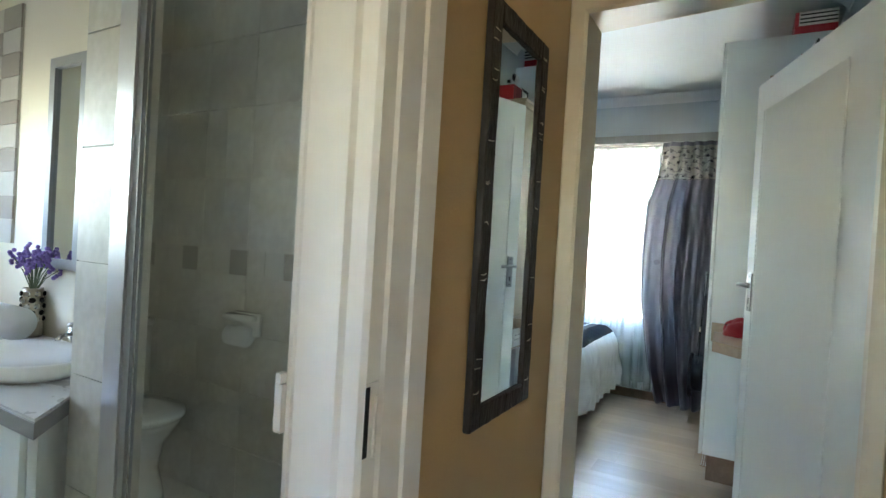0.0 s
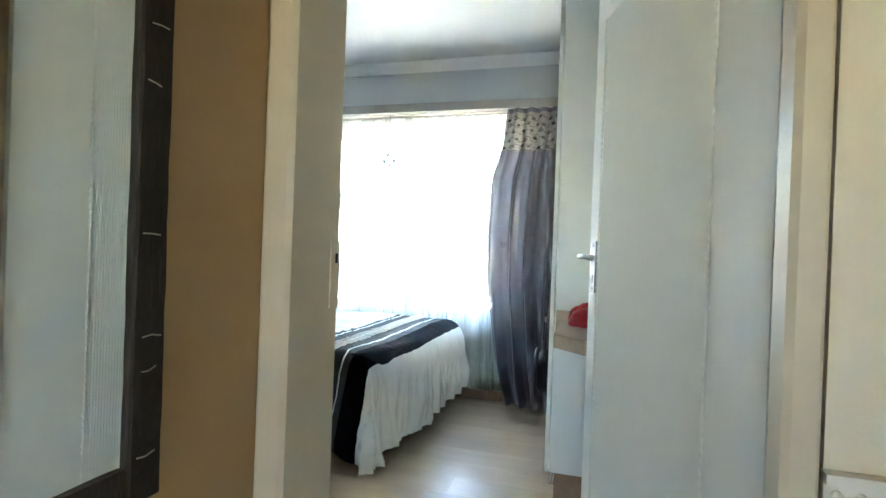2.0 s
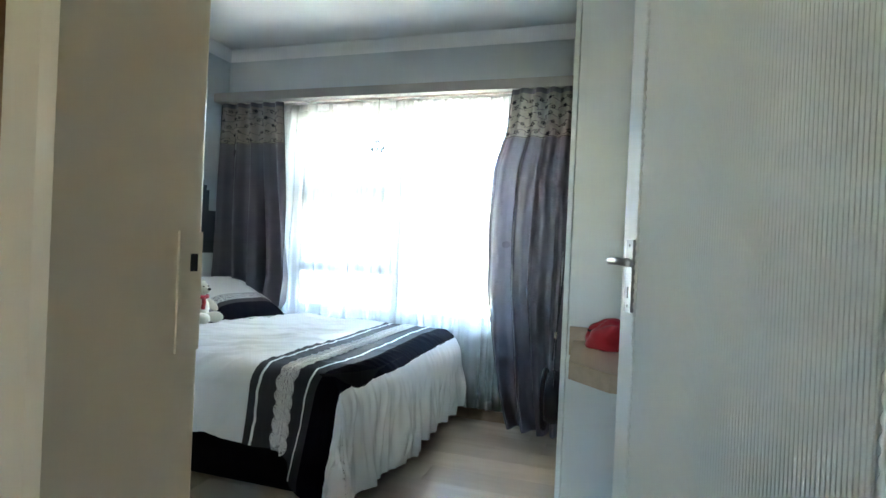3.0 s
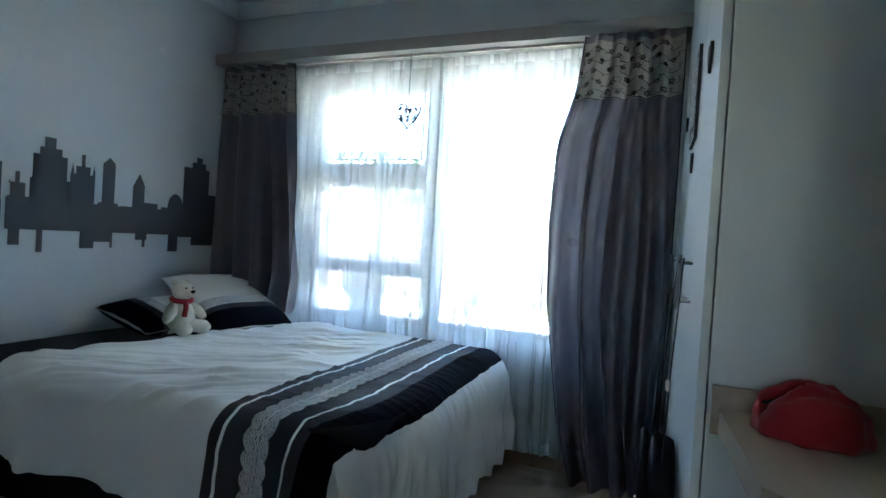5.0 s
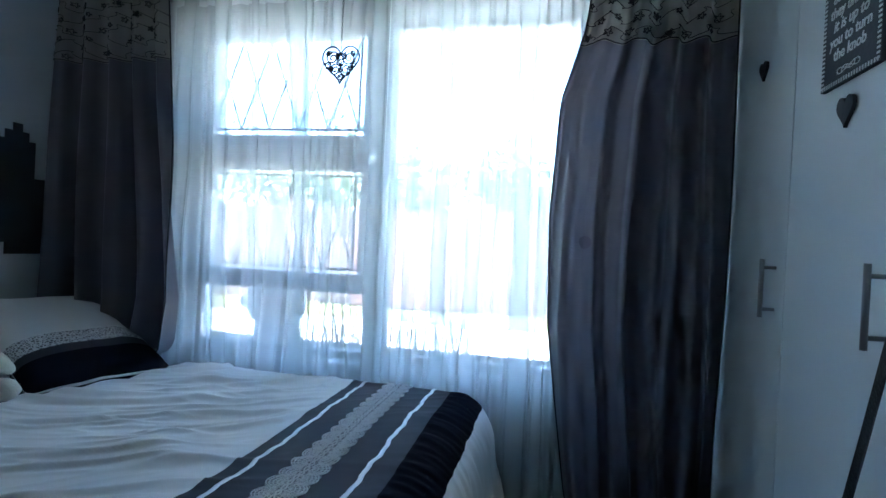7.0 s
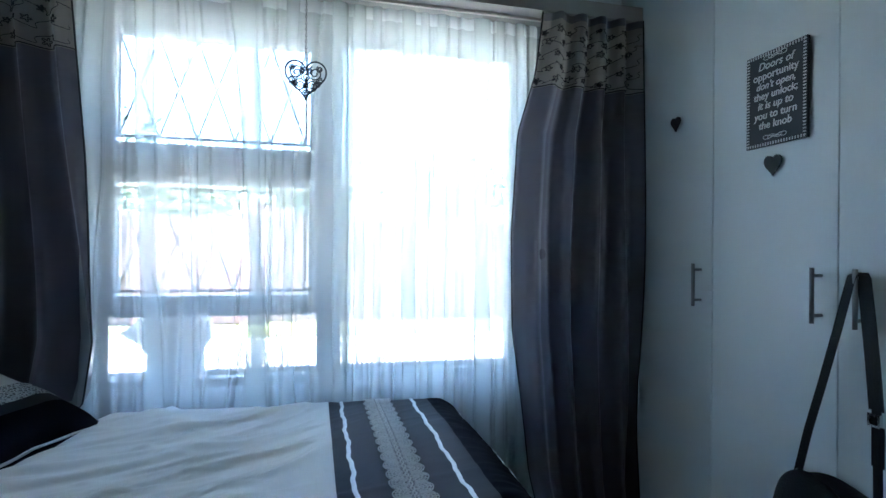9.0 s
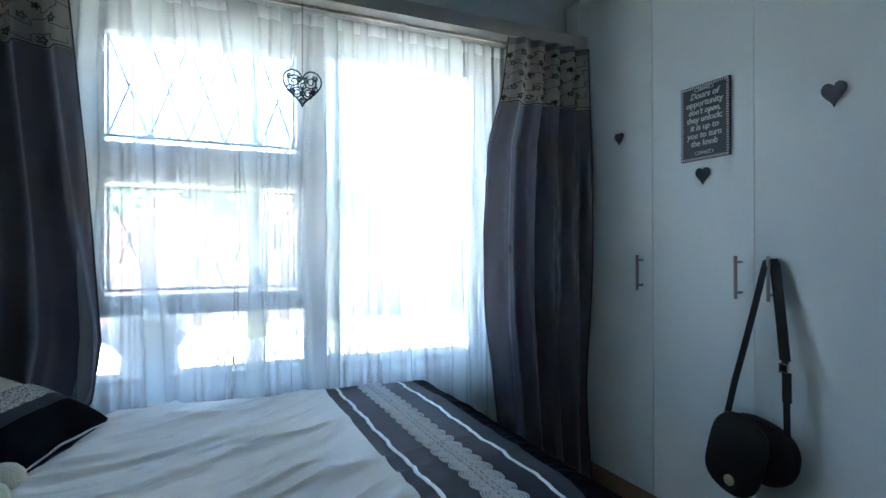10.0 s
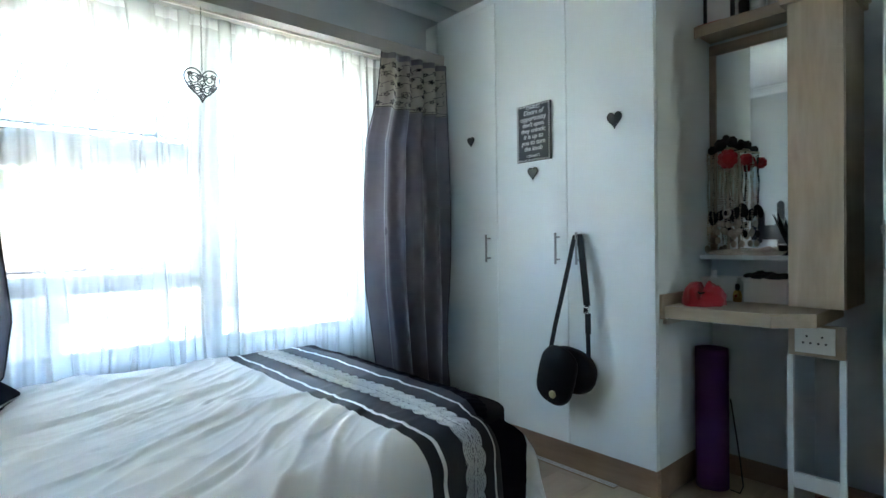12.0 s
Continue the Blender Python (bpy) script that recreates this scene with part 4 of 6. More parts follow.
def wrinkle(x, y):
    """Creases that run slantwise over the bed, at three sizes, and gathers in the black band."""
    a, b = x * math.cos(0.55) + y * math.sin(0.55), -x * math.sin(0.55) + y * math.cos(0.55)
    b += 0.14 * noise.noise((a * 1.8, b * 1.8, 1.3))
    patch = 0.55 + 0.8 * noise.noise((x * 2.1, y * 2.1, 6.0))
    fine = 0.5 + 1.1 * noise.noise((x * 3.1, y * 3.1, 16.0))
    calm = 1.0 - 0.75 * min(1.0, max(0.0, (x + 1.38) / 0.10))
    gather = min(1.0, max(0.0, (x + 0.935) / 0.03)) * min(1.0, max(0.0, (-0.77 - x) / 0.03))
    return (calm * (0.015 * ridge(a * 1.0, b * 5.2, 4.0, 0.11) + 0.0125 * max(0.0, patch) * ridge(a * 1.9, b * 10.0, 9.0, 0.12) + 0.007 * max(0.0, fine) * ridge(a * 4.0, b * 19.0, 13.0, 0.14))
            + 0.010 * noise.noise((x * 1.7, y * 1.7, 2.0)) + 0.007 * gather * noise.noise((y * 34, x * 6, 7.0)))


def head_edge(t):
    """Where the duvet begins: it is turned back on the pillows' side."""
    return -2.45 + 0.31 * min(1.0, max(0.0, (t - 3.80) / 1.15))


def hem_edge(s):
    """How far the duvet reaches down the near side; it trails at the foot's corner."""
    k = min(1.0, max(0.0, (s + 1.15) / 0.34))
    drop = 0.385 + 0.02 * math.sin(s * 5) + 0.19 * k * k * (3 - 2 * k)
    drop -= 0.14 * min(1.0, max(0.0, (s + 0.72) / 0.35))
    return DY0 - drop


def duvet_at(s, t, off=0.0):
    """The duvet: s runs along the bed, past the foot; t runs from the far side to the near one."""
    ox, zx = fall(s - DX1, RADF)
    oy, zy = fall(DY0 - t, RAD)
    lo, hi = min(zx, zy), max(zx, zy)
    x, y = min(s, DX1) + ox, max(t, DY0) - oy
    far = max(0.0, t - (BY1 - 0.04))
    z = BZ - hi - 0.22 * lo + wrinkle(s, t) * (1.0 - 0.6 * min(1.0, hi / 0.1)) - 2.0 * far
    y -= 0.7 * far + 0.21 * lo
    x -= 0.045 * lo
    # the corner at the foot is rounded
    q = min(1.0, max(0.0, (s - DX1 + CORNER) / CORNER)) * min(1.0, max(0.0, (DY0 + CORNER - t) / CORNER))
    x, y, z = x - 0.085 * q * q, y + 0.045 * q * q, z - 0.025 * q * q
    if zx > 0.02:
        k = min(1.0, (zx - 0.02) / 0.35)
        x += k * (0.070 * noise.noise((t * 7, 0.3, zx * 1.1)) + 0.042 * noise.noise((t * 15 + zx * 2, 2.0, zx * 0.9)) + 0.018 * noise.noise((t * 31, 8.0, zx * 1.5)) + 0.032 * ridge(t * 9 + zx * 2.4, zx * 0.8, 11.0, 0.10) + 0.01)
        y += k * 0.05 * noise.noise((t * 8, 5.0, zx))
    if zy > 0.02:
        k = min(1.0, (zy - 0.02) / 0.4)
        y -= k * (0.075 * noise.noise((s * 4.0, 7.0, zy)) + 0.030 * noise.noise((s * 9 + zy * 1.5, 3.0, zy * 0.9)) + 0.03)
    x -= 0.06 * min(1.0, max(0.0, (s + 1.30) / 0.5)) * min(1.0, zy / 0.45) ** 1.3
    # a soft rounded fold at the head
    rim = max(0.0, head_edge(t) + 0.10 - s)
    z -= rim * rim * 5
    p = Vector((x, y, max(z, 0.02 + 0.004 * math.sin(s * 30 + t * 20))))
    return p if off == 0 else offset_point(s, t, p, off)


def offset_point(s, t, p, off):
    e = 0.004
    a, b = duvet_at(s + e, t) - p, duvet_at(s, t + e) - p
    n = a.cross(b)
    n = n.normalized() if n.length > 1e-9 else Vector((0, 0, 1))
    return p + n * off


def duvet_sheet(s0, s1, ns, nt):
    """A length of the duvet between two places along it; s0 None begins at the head's edge."""
    def f(u, v):
        s = s1 if s0 is None else s0 + (s1 - s0) * u
        t = BY1 + (hem_edge(s) - BY1) * v
        if s0 is None:
            h0 = head_edge(t)
            s = h0 + (s1 - h0) * u
            t = BY1 + (hem_edge(s) - BY1) * v
        return duvet_at(s, t)
    return sheet(f, span(0, 1, ns), span(0, 1, nt))


duvet = thing("duvet", (-1.4, 4.4, 0.62), "rumpled white duvet with grey and black satin bands and lace", "duvet")
part("cover", duvet_sheet(None, -1.312, 190, 300), M["duvet"], duvet, "", True)
part("grey_band", duvet_sheet(-1.312, -0.925, 44, 220), M["band"], duvet, "grey satin band", True)
part("black_band", duvet_sheet(-0.925, -0.792, 24, 300), M["black"], duvet, "black gathered satin band", True)
part("foot_drape", duvet_sheet(-0.792, -0.335, 56, 300), M["duvet"], duvet, "white gathered foot of the duvet", True)


def trim_strip(s0, s1, off, material, name, label, wave=0.0, scallop=0.0, freq=0.0):
    def f(u, v):
        t = BY1 - 0.01 + (hem_edge((s0 + s1) / 2) + 0.004 - BY1 + 0.01) * v
        mid = (s0 + s1) / 2 + wave * math.sin(t * 31) + 0.5 * wave * math.sin(t * 83)
        half = (s1 - s0) / 2 + scallop * abs(math.sin(t * freq))
        return duvet_at(mid + (u - 0.5) * 2 * half, t, off + 0.002 * math.sin(math.pi * u))
    return part(name, sheet(f, span(0, 1, 6), span(0, 1, 420 if scallop else 240)), material, duvet, label, True)


trim_strip(-1.272, -1.259, 0.003, M["ribbon"], "ribbon", "white satin ribbon", 0.003)
trim_strip(-0.998, -0.985, 0.003, M["ribbon"], "ribbon", "white satin ribbon", 0.003)
trim_strip(-1.165, -1.09, 0.003, M["lace"], "lace", "pale scalloped lace", 0.0, 0.014, 52)

# raised lace threads: fans in two rows, back to back along a braided middle
LACE_S = -1.1275
threads = bmesh.new()
t_lace = BY1 - 0.03
while t_lace > hem_edge(LACE_S) + 0.03:
    for way in (-1, 1):
        t0 = t_lace - (0.03 if way > 0 else 0.0)
        for r in (0.014, 0.024, 0.034, 0.043, 0.050):
            tube(threads, [duvet_at(LACE_S + way * (0.004 + r * math.cos(a)), t0 + 0.78 * r * math.sin(a), 0.0055) for a in span(-1.35, 1.35, 9)], 0.0016, 4)
        for a in span(-1.15, 1.15, 6):
            tube(threads, [duvet_at(LACE_S + way * (0.004 + r * math.cos(a)), t0 + 0.78 * r * math.sin(a), 0.0055) for r in (0.010, 0.03, 0.050)], 0.0012, 4)
    t_lace -= 0.060
for way in (-1, 1):
    tube(threads, [duvet_at(LACE_S + way * 0.005 * math.sin(k * 0.9), BY1 - 0.02 - k * 0.008, 0.006) for k in range(int((BY1 - hem_edge(LACE_S) - 0.04) / 0.008))], 0.0022, 4)
part("lace_threads", threads, M["lace_thread"], duvet, "white raised lace threads")


def pillow(name, cx, cy, cz, lx, ly, h, rot, label, band_axis, band_sign):
    """A stuffed pillow: lx by ly, h thick; bands of lace and black at one end."""
    m = Matrix.Translation((cx, cy, cz)) @ Euler(rot).to_matrix().to_4x4()

    def shell(u, v, k, off=0.0):
        e = max(0.0, 1 - abs(u) ** 3.2) * max(0.0, 1 - abs(v) ** 3.2)
        z = k * (h / 2 + off) * e ** 0.5 + 0.006 * noise.noise((u * 3 + cx, v * 3, 3 * k + cy)) + k * off * 0.5
        pin = 1 - 0.06 * (1 - abs(u)) * abs(v) ** 4
        pin2 = 1 - 0.06 * (1 - abs(v)) * abs(u) ** 4
        return m @ Vector((u * lx / 2 * pin2, v * ly / 2 * pin, z))

    root = thing(name, (cx, cy, cz - h / 2), label, "pillow", "pillows on the bed")
    bm = sheet(lambda u, v: shell(u, v, 1), span(-1, 1, 28), span(-1, 1, 28))
    sheet(lambda u, v: shell(u, v, -1), span(-1, 1, 28), span(-1, 1, 28), bm)
    bmesh.ops.remove_doubles(bm, verts=bm.verts, dist=0.0008)
    part("cushion", bm, M["duvet"], root, "", True)

    def strip(a, b, off, mat_, nm_, lab):
        bm = bmesh.new()
        for k in (1, -1):
            if band_axis == "u":
                sheet(lambda u, v: shell(u, v, k, off), [c * band_sign for c in span(a, b, 8)], span(-1, 1, 30), bm)
            else:
                sheet(lambda u, v: shell(u, v, k, off), span(-1, 1, 30), [c * band_sign for c in span(a, b, 8)], bm)
        part(nm_, bm, mat_, root, lab, True)

    strip(0.64, 0.999, 0.004, M["black"], "black_band", "black satin end")
    strip(0.30, 0.64, 0.004, M["band"], "grey_band", "grey satin strip")
    strip(0.27, 0.52, 0.007, M["lace_pale"], "lace", "pale lace strip")
    return root


pillow("pillow", -2.59, 4.66, 0.675, 0.36, 0.62, 0.13, (0, radians(16), 0.05), "white pillow with a black and lace end, propped against the wall", "v", -1)
pillow("pillow", -2.43, 4.92, 0.74, 0.66, 0.50, 0.15, (0, radians(20), -0.30), "white pillow with a black and lace end beside the curtain", "u", 1)

# ---- plush bear: one plain mesh ----
bm = bmesh.new()
B = Vector((-2.295, 4.455, 0.632))
FUR = 0.004
K = 1.1
ball(bm, B + K * Vector((0, 0, 0.085)), K * 0.062, 0.95, 1.0, 1.25, seg=20, rough_amp=FUR)
ball(bm, B + K * Vector((0.012, 0, 0.195)), K * 0.045, 1.0, 1.05, 0.95, seg=20, rough_amp=FUR)
ball(bm, B + K * Vector((0.052, -0.004, 0.188)), K * 0.024, 1.1, 0.9, 0.8, seg=14, rough_amp=0.002)
for s in (-1, 1):
    ball(bm, B + K * Vector((0.0, s * 0.034, 0.232)), K * 0.014, 0.6, 1, 1, seg=10)
    ball(bm, B + K * Vector((0.025, s * 0.075, 0.10)), K * 0.027, 1.0, 0.9, 2.0, rot=(s * 0.75, -0.35, 0), seg=14, rough_amp=FUR)
    ball(bm, B + K * Vector((0.075, s * 0.046, 0.034)), K * 0.032, 1.7, 1.05, 1.0, rot=(0, 0, s * 0.25), seg=14, rough_amp=FUR)
bear = tagged(put("plush_bear", bm, M["plush"], B, True), "small cream plush bear with a red scarf sitting against the pillows", "soft toy")
me = bear.data
me.materials.append(M["red"])
me.materials.append(M["nose"])
bm = bmesh.new()
bm.from_mesh(me)
k0 = len(bm.faces)
tube(bm, [K * Vector((0.008 + 0.04 * math.cos(a), 0.042 * math.sin(a), 0.155 - 0.006 * math.cos(a))) for a in span(0, math.tau * 23 / 24, 23)], 0.013, 8, True)
tube(bm, [K * Vector(c) for c in ((0.045, -0.01, 0.15), (0.062, -0.024, 0.12), (0.066, -0.036, 0.085))], 0.0125, 8)
bm.faces.ensure_lookup_table()
for f in bm.faces[k0:]:
    f.material_index = 1
k1 = len(bm.faces)
ball(bm, K * Vector((0.077, -0.004, 0.196)), 0.010, 1, 1.3, 0.9, seg=10)
for s in (-1, 1):
    ball(bm, K * Vector((0.050, s * 0.018, 0.211)), 0.005, seg=8)
bm.faces.ensure_lookup_table()
for f in bm.faces[k1:]:
    f.material_index = 2
for f in bm.faces:
    f.smooth = True
bm.to_mesh(me)
bm.free()

# ---- curtains ----
pelmet = structure("trim_pelmet", soft(boxes((XL + 0.03, 0.008, 5.085, Y1 - 0.002, 2.215, 2.28)), 0.026, 5), M["pelmet"], "taupe painted rounded curtain pelmet", "pelmet")
part("rail", rbox(XL + 0.06, -0.02, 5.16, 5.175, 2.206, 2.22, 0.003), M["frame"], pelmet, "white curtain rail")


def curtain(name, left, right, z0, z1, y0, folds, amp, phase, label, head=0.30):
    """A lined satin curtain; left and right are tables of the edges' place by height."""
    root = thing(name, ((lerp_table(left, 1) + lerp_table(right, 1)) / 2, y0, z0), label, "curtain", "satin curtains")

    def at(u, z, off=0.0):
        a, b = lerp_table(left, z), lerp_table(right, z)
        g = (z1 - z) / (z1 - z0)
        uu = u + 0.025 * math.sin(3.1 * z + 9 * u) * g
        w = math.sin(math.tau * folds * uu + phase + 0.8 * math.sin(1.7 * z + 4 * u))
        w = math.copysign(abs(w) ** 0.8, w)
        second = 0.16 * math.sin(math.tau * folds * 2.3 * uu + 1.3 + 0.9 * math.sin(2.3 * z))
        deep = amp * (0.40 + 0.75 * g) * (0.75 + 0.4 * noise.noise((u * 4 + phase, z * 0.6, 0)))
        bow = 0.012 * math.sin(math.pi * g)
        return Vector((a + (b - a) * u + 0.010 * math.cos(math.tau * folds * uu) * g, y0 + deep * (w + second) - bow - off, z + 0.010 * math.sin(7 * u + phase) * (1 if z < z0 + 0.02 else 0)))

    n = int(folds * 22)
    part("drop", sheet(at, span(0, 1, n), span(z0, z1 - head, 46)), M["satin"], root, "", True)
    part("header", sheet(lambda u, z: at(u, z, 0.002), span(0, 1, n), span(z1 - head - 0.012, z1 - 0.03, 10)), M["header"], root, "embroidered pale header band", True)
    wide = lerp_table(right, z1 - 0.15) - lerp_table(left, z1 - 0.15)
    rng = random.Random(int(phase * 100))
    vine = bmesh.new()
    for row in range(5):
        zr, lift = z1 - head + 0.02 + row * 0.052, rng.uniform(0, 6)
        tube(vine, [at(u + 0.012 * math.cos(u * 70 + lift) / wide, zr + 0.017 * math.sin(u * 62 * wide + lift), 0.005) for u in span(0.01, 0.99, 110)], 0.0013, 4)
        for k in range(7):
            u0, zf, r = (k + 0.5 * (row % 2) + rng.uniform(0.1, 0.4)) / 7.6, zr + rng.uniform(-0.012, 0.014), rng.uniform(0.009, 0.015)
            tube(vine, [at(min(0.99, max(0.01, u0 + r * (0.7 + 0.35 * math.cos(5 * a)) * math.cos(a) / wide)), zf + r * (0.7 + 0.35 * math.cos(5 * a)) * math.sin(a), 0.006) for a in span(0, math.tau * 29 / 30, 29)], 0.0019, 4, True)
            if (k + row) % 4 == 0:
                ball(vine, at(min(0.99, u0), zf, 0.006), r * 0.75, 1.0, 0.3, 1.0, seg=8)
    part("embroidery", vine, M["piping"], root, "dark embroidered vines and flowers", True)
    part("hem_cord", tube(bmesh.new(), [at(u, z1 - head - 0.008, 0.005) for u in span(0.005, 0.995, 120)], 0.0022, 5), M["piping"], root, "dark cord below the header", True)
    part("heading_tape", sheet(lambda u, z: at(u, z, 0.004), span(0, 1, n), span(z1 - 0.032, z1, 3)), M["satin"], root, "", True)
    for side in (0.002, 0.998):
        part("piping", tube(bmesh.new(), [at(side, z, 0.003) for z in span(z0, z1, 40)], 0.003, 6), M["piping"], root, "black edge piping", True)
    return root


curtain("curtain", [(0.04, -0.43), (0.3, -0.50), (0.9, -0.585), (1.3, -0.595), (1.7, -0.575), (1.95, -0.50), (2.2, -0.47)], [(0.04, -0.02), (2.2, -0.022)], 0.045, 2.205, 5.07, 4.6, 0.068, 0.6, "grey satin curtain with an embroidered header, hanging to the floor")
curtain("curtain", [(0.62, -2.76), (2.2, -2.77)], [(0.62, -2.16), (0.7, -2.10), (0.9, -2.075), (1.3, -2.115), (1.9, -2.175), (2.2, -2.205)], 0.66, 2.205, 5.135, 4.6, 0.068, 2.1, "grey satin curtain with embroidered header, tucked behind the pillows")


def net(name, x0, x1, lean, folds, seed, label, sites, pleats):
    """A net panel with fine uneven folds; lean draws it together half way down."""
    root = thing(name, ((x0 + x1) / 2, 5.208, 0.09), label, "net curtain", "net curtains")

    def at(u, z):
        g = (2.2 - z) / 2.1
        uu = u + 0.03 * noise.noise((u * 5 + seed, 0.4, 0)) + 0.012 * noise.noise((u * 9 + seed, z * 1.2, 3))
        w = math.sin(math.tau * folds * uu) + 0.5 * math.sin(math.tau * folds * 1.73 * uu + seed)
        gather = lean * math.exp(-((u - 0.62) / 0.2) ** 2) * math.sin(math.pi * min(1, g * 1.05)) * (0.62 - u)
        pleat = 0.007 * math.sin(math.tau * folds * uu + 0.7) * max(0.0, 0.55 + 1.4 * noise.noise((u * 6 + seed, 2.0, 0.15 * z)))
        bunch = 0.0
        for c, k in sites:
            bunch += k * math.sin((u - c) * 44) * math.exp(-((u - c) / 0.075) ** 2) * (0.35 + math.sin(math.pi * min(1, g * 1.1)))
        sway = 0.05 * math.sin(2.6 * g + 0.6) * math.exp(-((u - 0.6) / 0.15) ** 2) * (1 if lean else 0)
        return Vector((x0 + (x1 - x0) * (uu + gather) + bunch + sway + pleat, 5.208 + (0.006 + 0.010 * g) * w, z))

    cloth_bm = sheet(at, span(0, 1, int(folds * 14)), span(0.10, 2.20, 30))
    for k, (xa, xm, xb, wa, wm, wb) in enumerate(pleats):
        # a fold lying over the cloth: two more layers between its edges
        def fold(q, z, k=k, xa=xa, xm=xm, xb=xb, wa=wa, wm=wm, wb=wb):
            g = (2.2 - z) / 2.1
            mid = (xa * (1 - g) * (1 - 2 * g) + xm * 4 * g * (1 - g) + xb * g * (2 * g - 1))
            half = 0.5 * (wa * max(0, 1 - 2 * g) + wm * (1 - abs(1 - 2 * g)) + wb * max(0, 2 * g - 1))
            half *= 1 + 0.25 * noise.noise((z * 2.2, k * 3.1, seed))
            mid += 0.008 * noise.noise((z * 3.0, k * 1.7, seed + 4))
            return Vector((mid + half * math.sin(q * 1.5) * (1 if abs(q) <= 1 else 0.8), 5.19 - 0.018 * math.cos(q * 1.5) - 0.004 * (k % 3), z))
        sheet(fold, span(-1.05, 1.05, 8), span(0.11, 2.19, 40), cloth_bm)
        if wa >= 0.06:
            sheet(lambda q, z: fold(0.86 * q, z) + Vector((0.003, 0.008, 0)), span(-1.0, 1.0, 6), span(0.11, 2.19, 40), cloth_bm)
    part("net", cloth_bm, M["sheer"], root, "", True)
    part("hem", sheet(lambda u, z: at(u, z) + Vector((0, -0.0015, 0)), span(0, 1, int(folds * 14)), span(0.10, 0.16, 2)), M["sheer_hem"], root, "", True)
    part("heading", sheet(lambda u, z: at(u, z) + Vector((0, -0.0015, 0)), span(0, 1, int(folds * 14)), span(2.15, 2.20, 2)), M["sheer_hem"], root, "", True)
    for u in (0.0, 1.0):
        part("side_hem", sheet(lambda a, z, u=u: at(abs(u - a * 0.016), z) + Vector((0, -0.002, 0)), span(0, 1, 2), span(0.10, 2.20, 30)), M["sheer_hem"], root, "", True)
    return root


net("net_curtain", -2.24, -1.24, 0.6, 15, 1.7, "white net curtain with soft folds behind the bed", ((0.14, 0.012), (0.6, 0.03), (0.9, 0.012)),
    ((-2.14, -2.15, -2.16, 0.07, 0.06, 0.05), (-1.985, -1.955, -1.90, 0.08, 0.06, 0.10), (-1.645, -1.59, -1.60, 0.11, 0.035, 0.20), (-1.60, -1.57, -1.635, 0.05, 0.03, 0.09), (-1.46, -1.47, -1.45, 0.05, 0.04, 0.06), (-1.285, -1.275, -1.265, 0.07, 0.05, 0.06), (-1.83, -1.80, -1.78, 0.03, 0.03, 0.04)))
net("net_curtain", -1.275, -0.40, 0.0, 17, 6.1, "white net curtain hanging straight to the floor", ((0.12, 0.012), (0.48, 0.012), (0.85, 0.015)),
    ((-1.205, -1.20, -1.19, 0.05, 0.04, 0.05), (-1.135, -1.13, -1.13, 0.04, 0.03, 0.04), (-1.01, -1.0, -0.99, 0.06, 0.06, 0.07), (-0.94, -0.935, -0.93, 0.04, 0.04, 0.05), (-0.87, -0.875, -0.87, 0.05, 0.06, 0.06), (-0.70, -0.69, -0.67, 0.07, 0.07, 0.08), (-0.615, -0.61, -0.60, 0.04, 0.04, 0.05), (-0.53, -0.515, -0.50, 0.04, 0.05, 0.06)))

# ---- filigree heart on a chain ----
HC = Vector((-1.41, 5.105, 1.85))
orn = thing("hanging_heart", HC, "black filigree metal heart hanging on a chain before the net curtain", "ornament")


def hp(u, v, d=0.0):
    return HC + Vector((u, d, v))


part("rim", tube(bmesh.new(), [hp(u, v) for u, v in heart(0.15, 0.145, 48)], 0.0034, 6, True), M["metal_black"], orn, "", True)
for cx, cy, r, turn in ((-0.034, 0.028, 0.028, 0), (0.034, 0.028, 0.028, 2), (-0.022, -0.018, 0.024, 1), (0.022, -0.018, 0.024, 3), (0, -0.048, 0.014, 0), (-0.052, 0.0, 0.014, 4), (0.052, 0.0, 0.014, 1), (0, 0.012, 0.018, 2), (-0.05, 0.045, 0.012, 0), (0.05, 0.045, 0.012, 2), (-0.012, 0.036, 0.012, 1), (0.012, 0.036, 0.012, 4), (-0.04, -0.012, 0.012, 3), (0.04, -0.012, 0.012, 5), (0, -0.02, 0.012, 1)):
    part("scroll", tube(bmesh.new(), [hp(cx + r * (1 - a / 14) * math.cos(a + turn), cy + r * (1 - a / 14) * math.sin(a + turn), 0.003 * math.sin(a)) for a in span(0, 11, 34)], 0.0026, 5), M["metal_black"], orn, "", True)
part("core", ball(bmesh.new(), HC, 0.007, seg=10), M["metal_black"], orn, "", True)
z = HC.z + 0.066
i = 0
while z < 2.20:
    ln = [Vector((HC.x + (0.003 * math.cos(a) if i % 2 else 0), HC.y + (0 if i % 2 else 0.003 * math.cos(a)), z + 0.007 * math.sin(a))) for a in span(0, math.tau * 7 / 8, 7)]
    part("chain_link", tube(bmesh.new(), ln, 0.001, 4, True), M["metal_black"], orn)
    z += 0.0115
    i += 1

